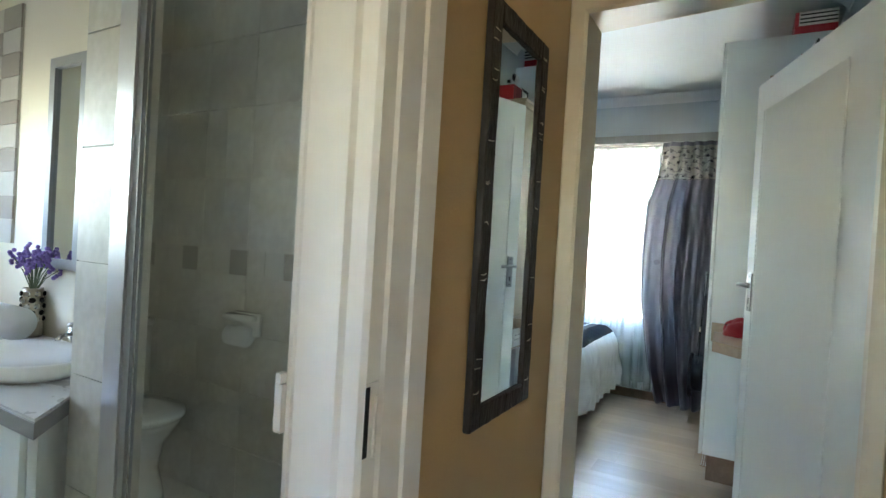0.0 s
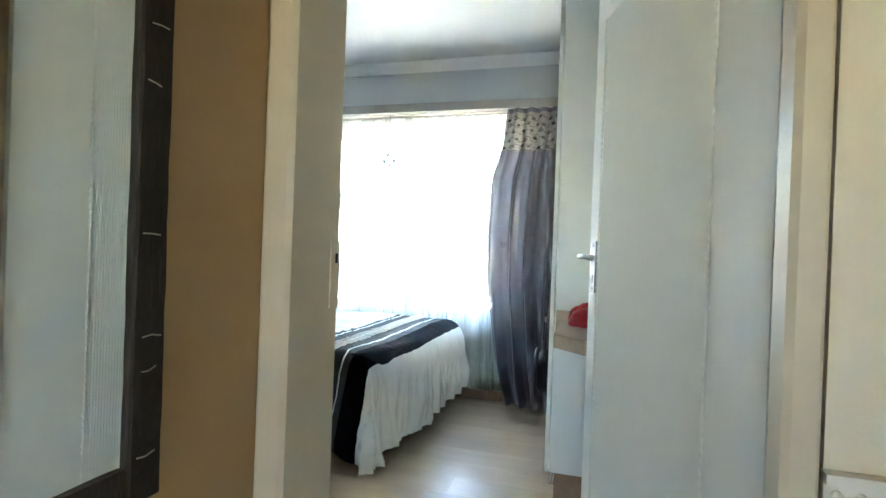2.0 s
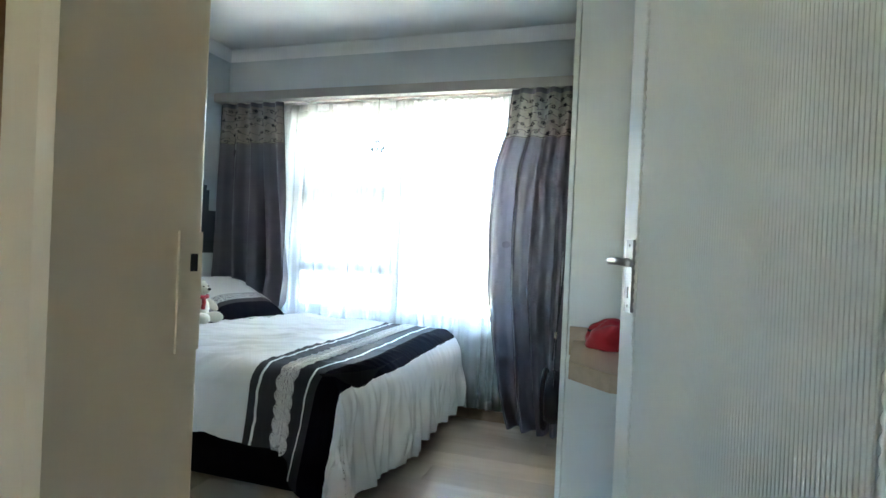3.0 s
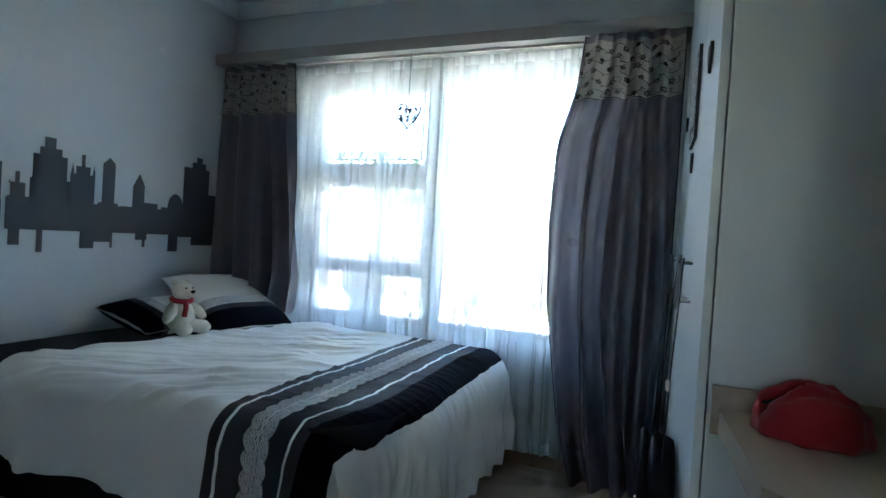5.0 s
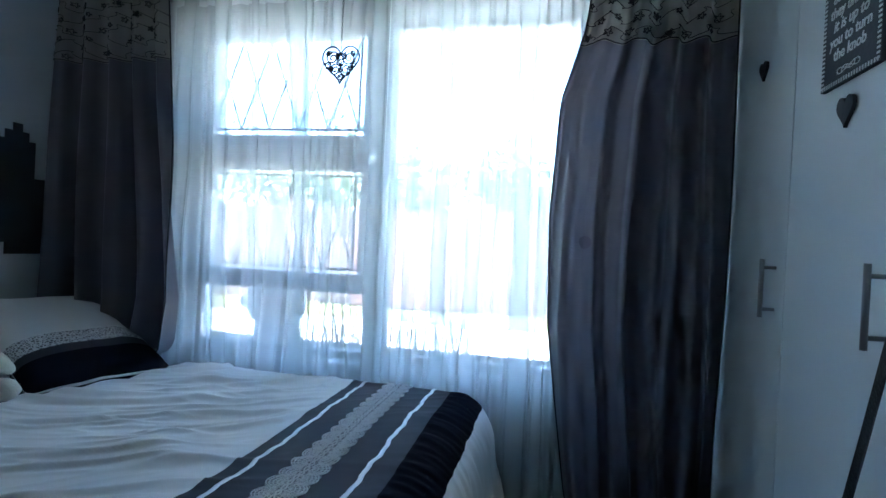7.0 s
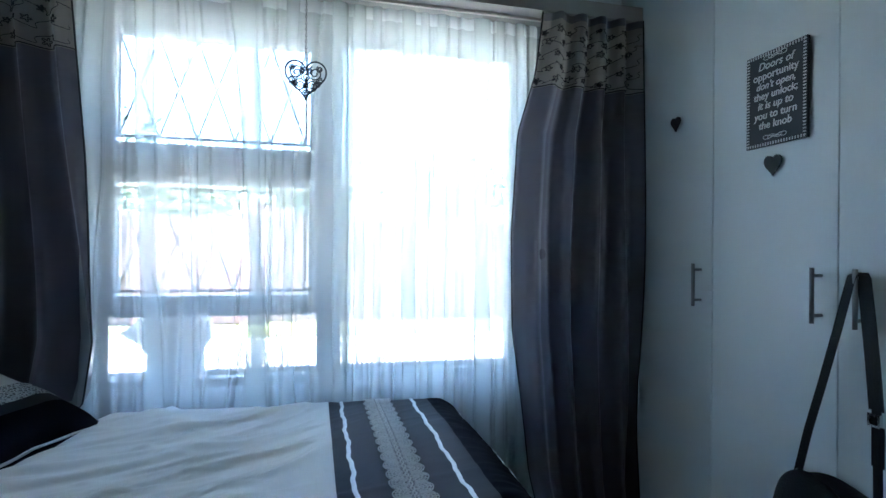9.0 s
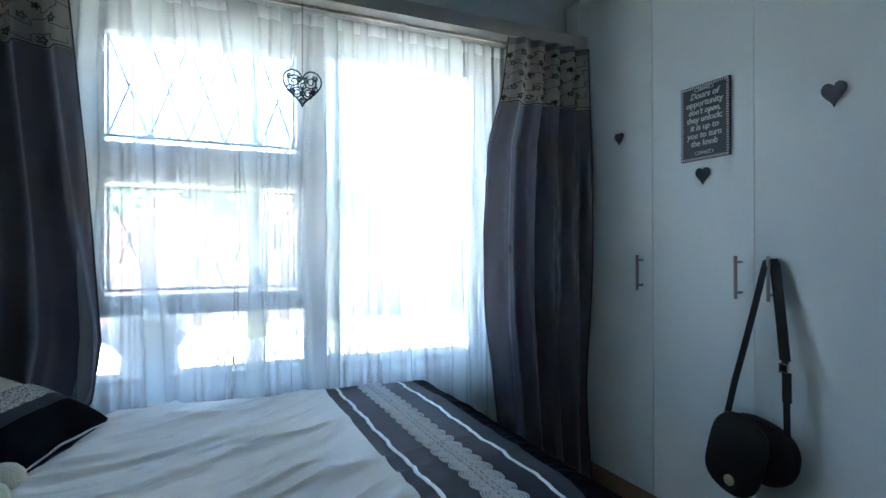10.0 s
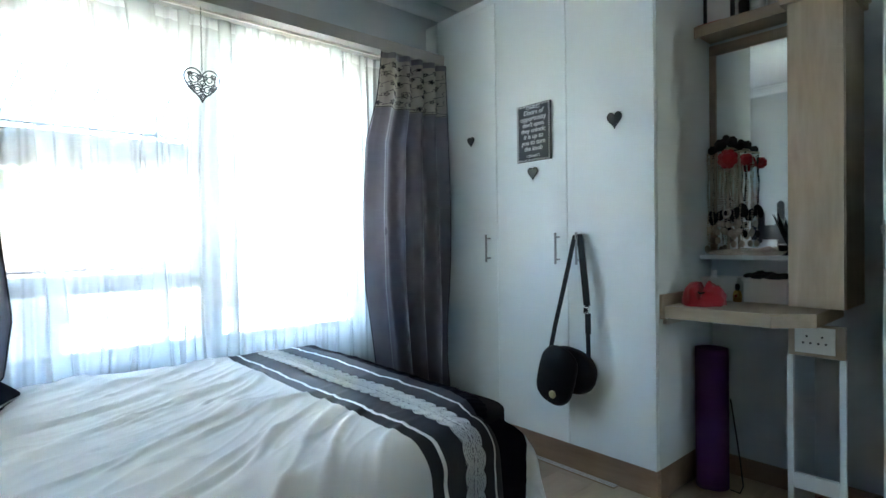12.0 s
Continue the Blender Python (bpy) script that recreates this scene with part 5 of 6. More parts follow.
# ---- skyline painted on the wall ----
TOWERS = [(3.40, 3.52, 1.30), (3.55, 3.68, 1.42), (3.70, 3.80, 1.26), (3.86, 3.93, 1.41), (3.955, 4.045, 1.262), (3.966, 4.028, 1.325), (3.985, 4.003, 1.375), (4.046, 4.228, 1.355), (4.056, 4.212, 1.47), (4.085, 4.185, 1.505), (4.104, 4.155, 1.555), (4.229, 4.354, 1.40),
          (4.256, 4.328, 1.44), (4.282, 4.300, 1.50), (4.376, 4.486, 1.268), (4.396, 4.464, 1.476), (4.507, 4.752, 1.258), (4.574, 4.645, 1.38), (4.64, 4.735, 1.288), (4.76, 4.92, 1.272), (4.914, 5.11, 1.535), (4.975, 5.08, 1.572), (5.008, 5.05, 1.605), (5.11, 5.24, 1.378)]
ROOTS = [(3.40, 3.60, 1.05), (3.62, 3.78, 1.11), (3.965, 4.01, 1.038), (4.085, 4.11, 1.005), (4.29, 4.36, 1.025), (4.36, 4.45, 1.06), (4.452, 4.462, 1.03), (4.60, 4.67, 1.075), (4.645, 4.66, 1.035), (4.82, 4.885, 1.01), (4.885, 4.99, 1.10), (4.99, 5.25, 1.05)]
mur = bmesh.new()
XM = XL + 0.0015
for k, (a, b, zt) in enumerate(TOWERS):
    box(mur, XL - 0.001, XM + 0.0001 * k, a, b, 1.13, zt)
for k, (a, b, zb) in enumerate(ROOTS):
    box(mur, XL - 0.001, XM + 0.0001 * k + 0.003, a, b, zb, 1.16)
box(mur, XL - 0.001, XM + 0.0044, 3.95, 5.25, 1.11, 1.255)
box(mur, XL - 0.001, XM + 0.0044, 3.40, 3.93, 1.16, 1.24)
# spires, horns and a dome
for a, b, z0, z1 in ((4.396, 4.464, 1.476, 1.508), (4.574, 4.645, 1.38, 1.448), (4.229, 4.245, 1.40, 1.455), (4.338, 4.354, 1.40, 1.455), (3.955, 3.966, 1.32, 1.335)):
    v = [mur.verts.new(p) for p in ((XM + 0.003, a, z0), (XM + 0.003, b, z0), (XM + 0.003, (a + b) / 2, z1))]
    mur.faces.new(v)
v = [mur.verts.new((XM + 0.003, 4.857 + 0.056 * math.cos(a), 1.27 + 0.088 * math.sin(a))) for a in span(0, math.pi, 20)]
mur.faces.new(v)
tagged(put("wall_mural", mur, M["mural"]), "charcoal city skyline painted on the grey wall", "mural", kind="structure")

# ---- bedside chest ----
chest = thing("bedside_chest", (-2.55, 3.51, 0), "white painted bedside chest with three woven cane drawers", "bedside table")
CX0, CX1, CY0, CY1 = -2.78, -2.375, 3.335, 3.685
part("top", rbox(CX0 - 0.01, CX1 + 0.015, CY0 - 0.015, CY1 + 0.015, 0.695, 0.715, 0.005), M["cane"], chest)
part("frame", soft(boxes((CX0, CX1 - 0.02, CY0, CY0 + 0.015, 0.1, 0.693), (CX0, CX1 - 0.02, CY1 - 0.015, CY1, 0.1, 0.693), (CX1 - 0.02, CX1, CY0, CY0 + 0.03, 0.1, 0.693), (CX1 - 0.02, CX1, CY1 - 0.03, CY1, 0.1, 0.693)), 0.003, 1), M["cane"], chest)
for x in (CX0 + 0.015, CX1 - 0.02):
    for y in (CY0 + 0.015, CY1 - 0.015):
        part("leg", rbox(x - 0.015, x + 0.018, y - 0.014, y + 0.014, 0.0, 0.099, 0.003), M["cane"], chest)
for k in range(3):
    z0 = 0.12 + k * 0.19
    part("rail", rbox(CX1 - 0.02, CX1 - 0.002, CY0 + 0.031, CY1 - 0.031, z0 - 0.015, z0 + 0.004, 0.002), M["cane"], chest)
    d = part("drawer", soft(boxes((CX0 + 0.02, CX1 - 0.004, CY0 + 0.033, CY1 - 0.033, z0 + 0.006, z0 + 0.02), (CX1 - 0.012, CX1, CY0 + 0.033, CY0 + 0.055, z0 + 0.021, z0 + 0.165), (CX1 - 0.012, CX1, CY1 - 0.055, CY1 - 0.033, z0 + 0.021, z0 + 0.165), (CX1 - 0.012, CX1, CY0 + 0.056, CY1 - 0.056, z0 + 0.15, z0 + 0.165), (CX0 + 0.02, CX1 - 0.03, CY0 + 0.04, CY1 - 0.04, z0 + 0.021, z0 + 0.12)), 0.002, 1), M["cane"], chest)
    for j in range(9):
        part("cane_strand", tube(bmesh.new(), [(CX1 - 0.006 + 0.003 * math.sin(i * 1.9 + j * math.pi), CY0 + 0.055 + i * 0.0115, z0 + 0.03 + j * 0.0135) for i in range(21)], 0.0052, 6), M["cane"], d)

# ---- bedroom door, standing open ----
PIV, LATCH = Vector((0.474, 2.165, 0)), Vector((0.180, 3.03, 0))
ALONG = (LATCH - PIV).normalized()
FACE = Vector((-ALONG.y, ALONG.x, 0))
if FACE.x > 0:
    FACE = -FACE
DW, DH = 0.90, 2.025


def dp(u, w, z):
    """A place on the door: u from hinge to latch, w out of the face that the hall sees."""
    return PIV + ALONG * u + FACE * w + Vector((0, 0, z))


def dbox(u0, u1, w0, w1, z0, z1, r=0.0):
    bm = boxes((u0, u1, w0, w1, z0, z1))
    if r:
        soft(bm, r, 2)
    for v in bm.verts:
        v.co = dp(*v.co)
    return bm


door = thing("door_1", PIV, "white ribbed bedroom door standing open", "door", kind="structure")
leaf = part("leaf", dbox(0, DW, -0.04, 0.0, 0.008, DH, 0.003), M["door"], door)
U0, U1, RZ0, RZ1 = 0.19, 0.80, 0.13, 1.90
for side in (1, -1):
    wob = lambda u, z, side=side: dp(u, (0.0022 if side > 0 else -0.0422) + side * 0.0008 * math.sin((u - U0) / 0.0075 * math.tau + 0.5 * math.sin(z * 2.2 + u * 5)), z)
    part("ribbed_panel", sheet(wob, span(U0, U1, 480), span(RZ0, RZ1, 10)), M["door"], door, "finely ribbed panel", True)
    for u in (U0 - 0.01, U1 + 0.01):
        w = 0.002 if side > 0 else -0.042
        part("rope_bead", tube(bmesh.new(), [dp(u + 0.0010 * math.sin(z * 300), w + side * 0.002, z) for z in span(RZ0, RZ1, 420)], 0.004, 6, radius=lambda i: 0.0034 + 0.0010 * math.sin(i * 1.3)), M["door"], door, "twisted rope bead", True)
    w = 0.001 if side > 0 else -0.049
    plate = part("handle_plate", dbox(DW - 0.079, DW - 0.041, w, w + 0.008, 1.055, 1.215, 0.003), M["steel"], door, "brushed steel lever plate")
    w0 = 0.008 if side > 0 else -0.048
    part("lever", tube(bmesh.new(), [dp(DW - 0.06, w0, 1.166), dp(DW - 0.06, w0 + side * 0.038, 1.166), dp(DW - 0.066, w0 + side * 0.046, 1.166), dp(DW - 0.10, w0 + side * 0.047, 1.168), dp(DW - 0.165, w0 + side * 0.045, 1.164), dp(DW - 0.172, w0 + side * 0.040, 1.164)], 0.008, 10), M["steel"], plate, "", True)
    part("keyhole", dbox(DW - 0.064, DW - 0.056, w0 + side * 0.001 - 0.0006, w0 + side * 0.001 + 0.0006, 1.085, 1.11), M["edge"], plate)
    for z in (1.068, 1.202):
        part("screw", tube(bmesh.new(), [dp(DW - 0.06, w0 - 0.001 * side, z), dp(DW - 0.06, w0 + 0.0012 * side, z)], 0.004, 8), M["edge"], plate)
part("latch_plate", dbox(DW - 0.001, DW + 0.002, -0.031, -0.009, 1.03, 1.20, 0.001), M["steel"], door)
part("latch_bolt", dbox(DW, DW + 0.011, -0.026, -0.014, 1.155, 1.18, 0.002), M["steel"], door)
for z in (0.25, 1.75):
    part("hinge", tube(bmesh.new(), [(PIV.x + 0.006, PIV.y - 0.004, z), (PIV.x + 0.006, PIV.y - 0.004, z + 0.1)], 0.007, 10), M["steel"], door)

# ---- hall mirror ----
mir = thing("hall_mirror", (HX0, 1.62, 0.835), "long wall mirror in a dark rustic carved frame", "mirror")
MY0, MY1, MZ0, MZ1, FW = 1.433, 1.807, 0.835, 1.842, 0.052
for nm_, b in (("stile", (MY0, MY0 + FW, MZ0, MZ1)), ("stile", (MY1 - FW, MY1, MZ0, MZ1)), ("rail", (MY0 + FW, MY1 - FW, MZ0, MZ0 + FW)), ("rail", (MY0 + FW, MY1 - FW, MZ1 - FW, MZ1))):
    bm = boxes((HX0 + 0.002, HX0 + 0.022, *b))
    bmesh.ops.subdivide_edges(bm, edges=[e for e in bm.edges if e.calc_length() > 0.2], cuts=24)
    soft(bm, 0.003, 1)
    for v in bm.verts:
        v.co += Vector((0.0022 * noise.noise(v.co * 45), 0, 0)) if v.co.x > HX0 + 0.012 else Vector((0, 0, 0))
    part(nm_, bm, M["rustic"], mir)
random.seed(5)
for k in range(26):
    side = k % 2
    z = random.uniform(MZ0 + 0.03, MZ1 - 0.03)
    y = (MY0 if side else MY1 - FW) + random.uniform(0.006, 0.016)
    ln = random.uniform(0.018, 0.03)
    part("carved_ridge", tube(bmesh.new(), [(HX0 + 0.0225, y, z), (HX0 + 0.0232, y + ln * 0.5, z + random.uniform(-0.002, 0.002)), (HX0 + 0.0225, y + ln, z + random.uniform(-0.004, 0.004))], 0.0011, 5), M["trinket"], mir, "pale worn ridge")
part("glass", boxes((HX0 + 0.010, HX0 + 0.013, MY0 + FW - 0.004, MY1 - FW + 0.004, MZ0 + FW - 0.004, MZ1 - FW + 0.004)), M["mirror"], mir)

# ---- bathroom seen through its doorway ----
nib = structure("wall_bath_nib", boxes((-1.43, -1.24, 1.128, 1.22, -0.1, CEIL)), M["grout"], "short tiled wall beside the shower glass", "wall")
random.seed(8)


def tile_run(parent, x0, x1, z0, z1, nx, nz, y, mats, depth=0.007, gap=0.003):
    """Square wall tiles that face the door, each an object on shared meshes."""
    w, h = (x1 - x0) / nx, (z1 - z0) / nz
    shared = []
    for mt in mats:
        bm = soft(boxes((-w / 2 + gap / 2, w / 2 - gap / 2, -depth, 0, -h / 2 + gap / 2, h / 2 - gap / 2)), 0.0015, 1)
        me = bpy.data.meshes.new("tile")
        bmesh.ops.recalc_face_normals(bm, faces=bm.faces)
        bm.to_mesh(me), bm.free()
        me.materials.append(mt)
        shared.append(me)
    for i in range(nx):
        for j in range(nz):
            ob = new("tile", shared[(i * 7 + j * 3) % len(shared)])
            ob.parent = parent
            ob.location = Vector((x0 + (i + 0.5) * w, y, z0 + (j + 0.5) * h)) - BASE[parent]


shower = thing("shower_screen", (-0.85, 1.13, 0), "clear glass shower screen in a satin aluminium frame", "shower screen")
part("post", rbox(-1.2395, -1.165, 1.105, 1.145, 0.0, 2.10, 0.006), M["alu"], shower)
part("post", rbox(-0.53, -0.50, 1.11, 1.14, 0.0, 2.10, 0.004), M["alu"], shower)
part("seal", rbox(-1.1645, -1.138, 1.112, 1.138, 0.05, 2.06, 0.003), M["counter_edge"], shower, "grey rubber seal")
part("rail", rbox(-1.149, -0.531, 1.11, 1.14, 2.062, 2.10, 0.004), M["alu"], shower)
part("rail", rbox(-1.149, -0.531, 1.11, 1.14, 0.0, 0.045, 0.004), M["alu"], shower)
pn = part("pane", boxes((-1.137, -0.531, 1.122, 1.128, 0.046, 2.061)), M["shower_glass"], shower)
pn.visible_shadow = False

toilet = thing("toilet", (-2.25, 1.78, 0), "white ceramic toilet with a closed lid", "toilet")
part("pedestal", lathe(bmesh.new(), (-2.2, 1.78, 0), [(0.12, 0), (0.115, 0.05), (0.09, 0.16), (0.11, 0.28), (0.16, 0.36), (0.175, 0.40)], 24, 1.25, 1.0), M["ceramic"], toilet, "", True)
part("lid", soft(lathe(bmesh.new(), (-2.2, 1.78, 0.402), [(0.18, 0), (0.185, 0.012), (0.18, 0.028), (0.1, 0.036), (0.0, 0.038)], 28, 1.28, 1.0), 0.002, 1), M["ceramic"], toilet, "", True)
part("cistern", rbox(-2.62, -2.44, 1.58, 1.98, 0.42, 0.76, 0.025, 4), M["ceramic"], toilet, "", True)
part("cistern_lid", rbox(-2.63, -2.43, 1.57, 1.99, 0.762, 0.795, 0.012, 3), M["ceramic"], toilet, "", True)
part("flush_button", tube(bmesh.new(), [(-2.53, 1.78, 0.795), (-2.53, 1.78, 0.803)], 0.02, 14), M["chrome"], toilet)
holder = thing("paper_holder", (-1.76, 2.0, 0.82), "white ceramic toilet roll holder on the tiles", "paper holder")
part("back", rbox(-1.84, -1.68, 1.985, 2.012, 0.80, 0.90, 0.01, 3), M["ceramic"], holder, "", True)
part("roll", tube(bmesh.new(), [(-1.815, 1.955, 0.80), (-1.705, 1.955, 0.80)], 0.045, 20), M["towel"], holder, "", True)
part("hood", rbox(-1.84, -1.68, 1.93, 1.984, 0.87, 0.895, 0.01, 3), M["ceramic"], holder, "", True)

VX1, VY, VZ = -1.30, 0.985, 0.78
vanity = thing("vanity", (-2.1, 1.2, 0), "white bathroom vanity cupboard with a grey-edged counter", "vanity")


def clipped(inset, z0, depth):
    """The counter's outline with its slanted corner, as a slab."""
    k = inset
    return prism([(-2.78, VY + k), (VX1 - 1.6 * k, VY + k), (-1.436 - k, 1.126), (-1.90 - k, 1.458), (-2.78, 1.458)], lambda u, v, w: (u, v, z0 + w), depth)


part("cupboard", clipped(0.03, 0.05, VZ - 0.095), M["melamine"], vanity)
for x0, x1 in ((-2.72, -2.06), (-2.05, -1.40)):
    part("door", rbox(x0, x1, VY + 0.012, VY + 0.029, 0.07, VZ - 0.06, 0.003), M["melamine"], vanity)
part("counter", soft(clipped(0.0, VZ - 0.008, 0.008), 0.002, 1), M["counter"], vanity)
part("counter_edge", soft(clipped(-0.004, VZ - 0.05, 0.041), 0.008, 3), M["counter_edge"], vanity, "grey rounded counter edge")
basin = lathe(bmesh.new(), (-1.83, 1.17, VZ + 0.001), [(0.19, 0.0), (0.21, 0.02), (0.215, 0.05), (0.20, 0.055), (0.18, 0.04), (0.12, 0.012), (0.02, 0.008)], 32, 1.15, 0.82)
tagged(put("basin", basin, M["ceramic"], (-1.83, 1.17, VZ), True), "white oval ceramic wash basin on the counter", "basin")
tap = thing("tap", (-2.03, 1.41, VZ), "chrome pillar tap on the vanity counter", "tap")
part("body", lathe(bmesh.new(), (-2.03, 1.41, VZ + 0.001), [(0.02, 0), (0.014, 0.01), (0.013, 0.07), (0.0, 0.075)], 14), M["chrome"], tap, "", True)
part("spout", tube(bmesh.new(), [(-2.03, 1.41, VZ + 0.055), (-2.0, 1.36, VZ + 0.062), (-1.97, 1.33, VZ + 0.05)], 0.009, 10), M["chrome"], tap, "", True)
part("knob", lathe(bmesh.new(), (-2.03, 1.41, VZ + 0.078), [(0.006, 0), (0.02, 0.006), (0.018, 0.02), (0.0, 0.024)], 10), M["chrome"], tap, "", True)
vase = thing("flower_vase", (-2.37, 1.415, VZ), "silver patterned vase of lavender on the vanity", "vase")
part("vase", lathe(bmesh.new(), (-2.37, 1.415, VZ + 0.001), [(0.036, 0), (0.04, 0.01), (0.038, 0.1), (0.033, 0.15), (0.036, 0.2), (0.03, 0.2), (0.028, 0.05)], 20), M["trinket"], vase, "", True)
for i in range(7):
    for j in range(5):
        bm = bmesh.new()
        a = math.tau * (i + 0.5 * (j % 2)) / 7
        c = Vector((-2.37 + 0.0395 * math.cos(a), 1.415 + 0.0395 * math.sin(a), VZ + 0.075 + j * 0.026))
        ball(bm, c, 0.0125, 0.45, 1.0, 0.9, rot=(0, 0, a), seg=8)
        part("boss", bm, M["edge"] if (i + j) % 2 else M["chrome"], vase, "raised silver pattern")
random.seed(3)
for k in range(22):
    a, ln, lean = random.uniform(0, math.tau), random.uniform(0.10, 0.19), random.uniform(0.02, 0.15)
    p0 = Vector((-2.37, 1.415, VZ + 0.17))
    p1 = p0 + Vector((lean * math.cos(a), lean * 0.5 * math.sin(a), ln))
    part("stem", tube(bmesh.new(), [p0, (p0 + p1) / 2 + Vector((0, 0, 0.02)), p1], 0.0018, 5), M["leaf"], vase)
    bm = bmesh.new()
    for j in range(7):
        ball(bm, p1 + Vector((random.uniform(-0.012, 0.012), random.uniform(-0.012, 0.012), j * 0.009 - 0.03)), 0.009, seg=6)
    part("bloom", bm, M["lavender"], vase, "purple lavender bloom")
tw = bmesh.new()
for k in range(3):
    tube(tw, [(-2.62 - 0.004 * k, 1.34, VZ + 0.068), (-2.30 + 0.004 * k, 1.34, VZ + 0.068)], 0.066 - 0.012 * k, 22)
tagged(put("towel_roll", tw, M["towel"], (-2.36, 1.36, VZ), True), "rolled white towel lying on the vanity counter", "towel")
bmir = thing("bathroom_mirror", (-2.22, 1.455, 1.07), "bathroom mirror in a grey frame", "mirror")
for b in ((-2.36, -2.32, 1.07, 1.93), (-2.115, -2.075, 1.07, 1.93), (-2.32, -2.115, 1.07, 1.11), (-2.32, -2.115, 1.89, 1.93)):
    part("frame", rbox(b[0], b[1], 1.432, 1.458, b[2], b[3], 0.005), M["counter_edge"], bmir)
part("glass", boxes((-2.32, -2.115, 1.445, 1.452, 1.11, 1.89)), M["mirror"], bmir)
strip = structure("trim_mosaic", boxes((-3.03, -2.68, 1.455, 1.4595, 1.15, 2.225)), M["grout"], "upright strip of grey and taupe mosaic tiles", "mosaic")
tile_run(strip, -3.03, -2.68, 1.15, 2.225, 2, 10, 1.4548, (M["mosaic_a"], M["mosaic_b"]))

# ---- things on the desk and shelves ----
DZ = 0.857
pouch = bmesh.new()
ball(pouch, (0, 0, 0), 1.0, seg=44)
for v in pouch.verts:
    c = v.co.copy()
    lump = 1 + 0.10 * noise.noise(c * 2.3) + 0.05 * noise.noise(c * 6)
    crease = 0.08 * math.exp(-((c.y - 0.15 * c.x) / 0.16) ** 2) * max(0.0, c.z) + 0.02 * math.exp(-((c.y + 0.5) / 0.1) ** 2) * max(0.0, c.z)
    z = max(-0.22, c.z) * 0.088 * lump
    v.co = (0.185 + 0.095 * c.x * lump, 3.628 + 0.084 * c.y * lump, DZ + 0.0206 + z - crease * 0.75)


bag2 = thing("red_pouch", (0.165, 3.60, DZ), "soft red felt pouch lying open on the desk", "pouch")
part("body", pouch, M["red"], bag2, "", True)
part("toggle", tube(bmesh.new(), [(0.125, 3.625, DZ + 0.060), (0.105, 3.61, DZ + 0.056), (0.10, 3.59, DZ + 0.062)], 0.0035, 6), M["edge"], bag2, "black toggle")

for y0, y1 in ((3.575, 3.725), (3.375, 3.545)):
    bk = thing("storage_basket", (0.45, (y0 + y1) / 2, DZ), "white plastic storage basket on the desk", "basket", "baskets on the desk")
    bm = bmesh.new()
    for a, b, c, d in ((0.40, 0.408, y0, y1), (0.527, 0.535, y0, y1), (0.408, 0.527, y0, y0 + 0.008), (0.408, 0.527, y1 - 0.008, y1)):
        box(bm, a, b, c, d, DZ + 0.001, DZ + 0.10)
    part("wall", soft(bm, 0.002, 1), M["white_plastic"], bk)
    part("floor", boxes((0.408, 0.527, y0 + 0.008, y1 - 0.008, DZ + 0.001, DZ + 0.006)), M["white_plastic"], bk)
    part("rim", soft(boxes((0.394, 0.402, y0 - 0.006, y1 + 0.006, DZ + 0.095, DZ + 0.105), (0.533, 0.541, y0 - 0.006, y1 + 0.006, DZ + 0.095, DZ + 0.105), (0.402, 0.533, y0 - 0.006, y0 + 0.002, DZ + 0.095, DZ + 0.105), (0.402, 0.533, y1 - 0.002, y1 + 0.006, DZ + 0.095, DZ + 0.105)), 0.002, 1), M["white_plastic"], bk)
random.seed(11)
brush = thing("hair_brush", (0.47, 3.46, DZ + 0.09), "black hair brush lying in the basket", "brush")
part("handle", tube(bmesh.new(), [(0.44, 3.52, DZ + 0.112), (0.46, 3.46, DZ + 0.118), (0.47, 3.43, DZ + 0.118)], 0.008, 8), M["edge"], brush, "", True)
bm = bmesh.new()
ball(bm, (0.475, 3.405, DZ + 0.116), 0.03, 0.8, 1.3, 0.45, seg=12)
part("head", bm, M["edge"], brush, "", True)
cloth = bmesh.new()
for k in range(5):
    ball(cloth, (0.47 + 0.01 * k, 3.44 + 0.028 * k, DZ + 0.112 + 0.006 * math.sin(k)), 0.03, 1.0, 1.1, 0.6, seg=10, rough_amp=0.008)
tagged(put("hair_band_heap", cloth, M["edge"], (0.49, 3.5, DZ + 0.1), True), "heap of black hair bands in the white baskets", "hair bands")
jar = thing("cream_jar", (0.44, 3.70, DZ), "small white tube standing in the basket", "jar")
part("body", lathe(bmesh.new(), (0.45, 3.69, DZ + 0.007), [(0.016, 0), (0.016, 0.1), (0.012, 0.11)], 14), M["ceramic"], jar, "", True)
part("cap", lathe(bmesh.new(), (0.45, 3.69, DZ + 0.118), [(0.012, 0), (0.012, 0.018)], 14), M["white_plastic"], jar)
perfume = thing("perfume_bottle", (0.41, 3.563, DZ), "small gold perfume bottle with a dark cap", "bottle")
part("flask", lathe(bmesh.new(), (0.38, 3.563, DZ + 0.001), [(0.014, 0), (0.018, 0.004), (0.019, 0.03), (0.014, 0.048), (0.006, 0.054)], 16), M["gold"], perfume, "", True)
part("cap", lathe(bmesh.new(), (0.38, 3.563, DZ + 0.056), [(0.008, 0), (0.010, 0.004), (0.009, 0.022), (0.004, 0.026)], 12), M["edge"], perfume, "", True)

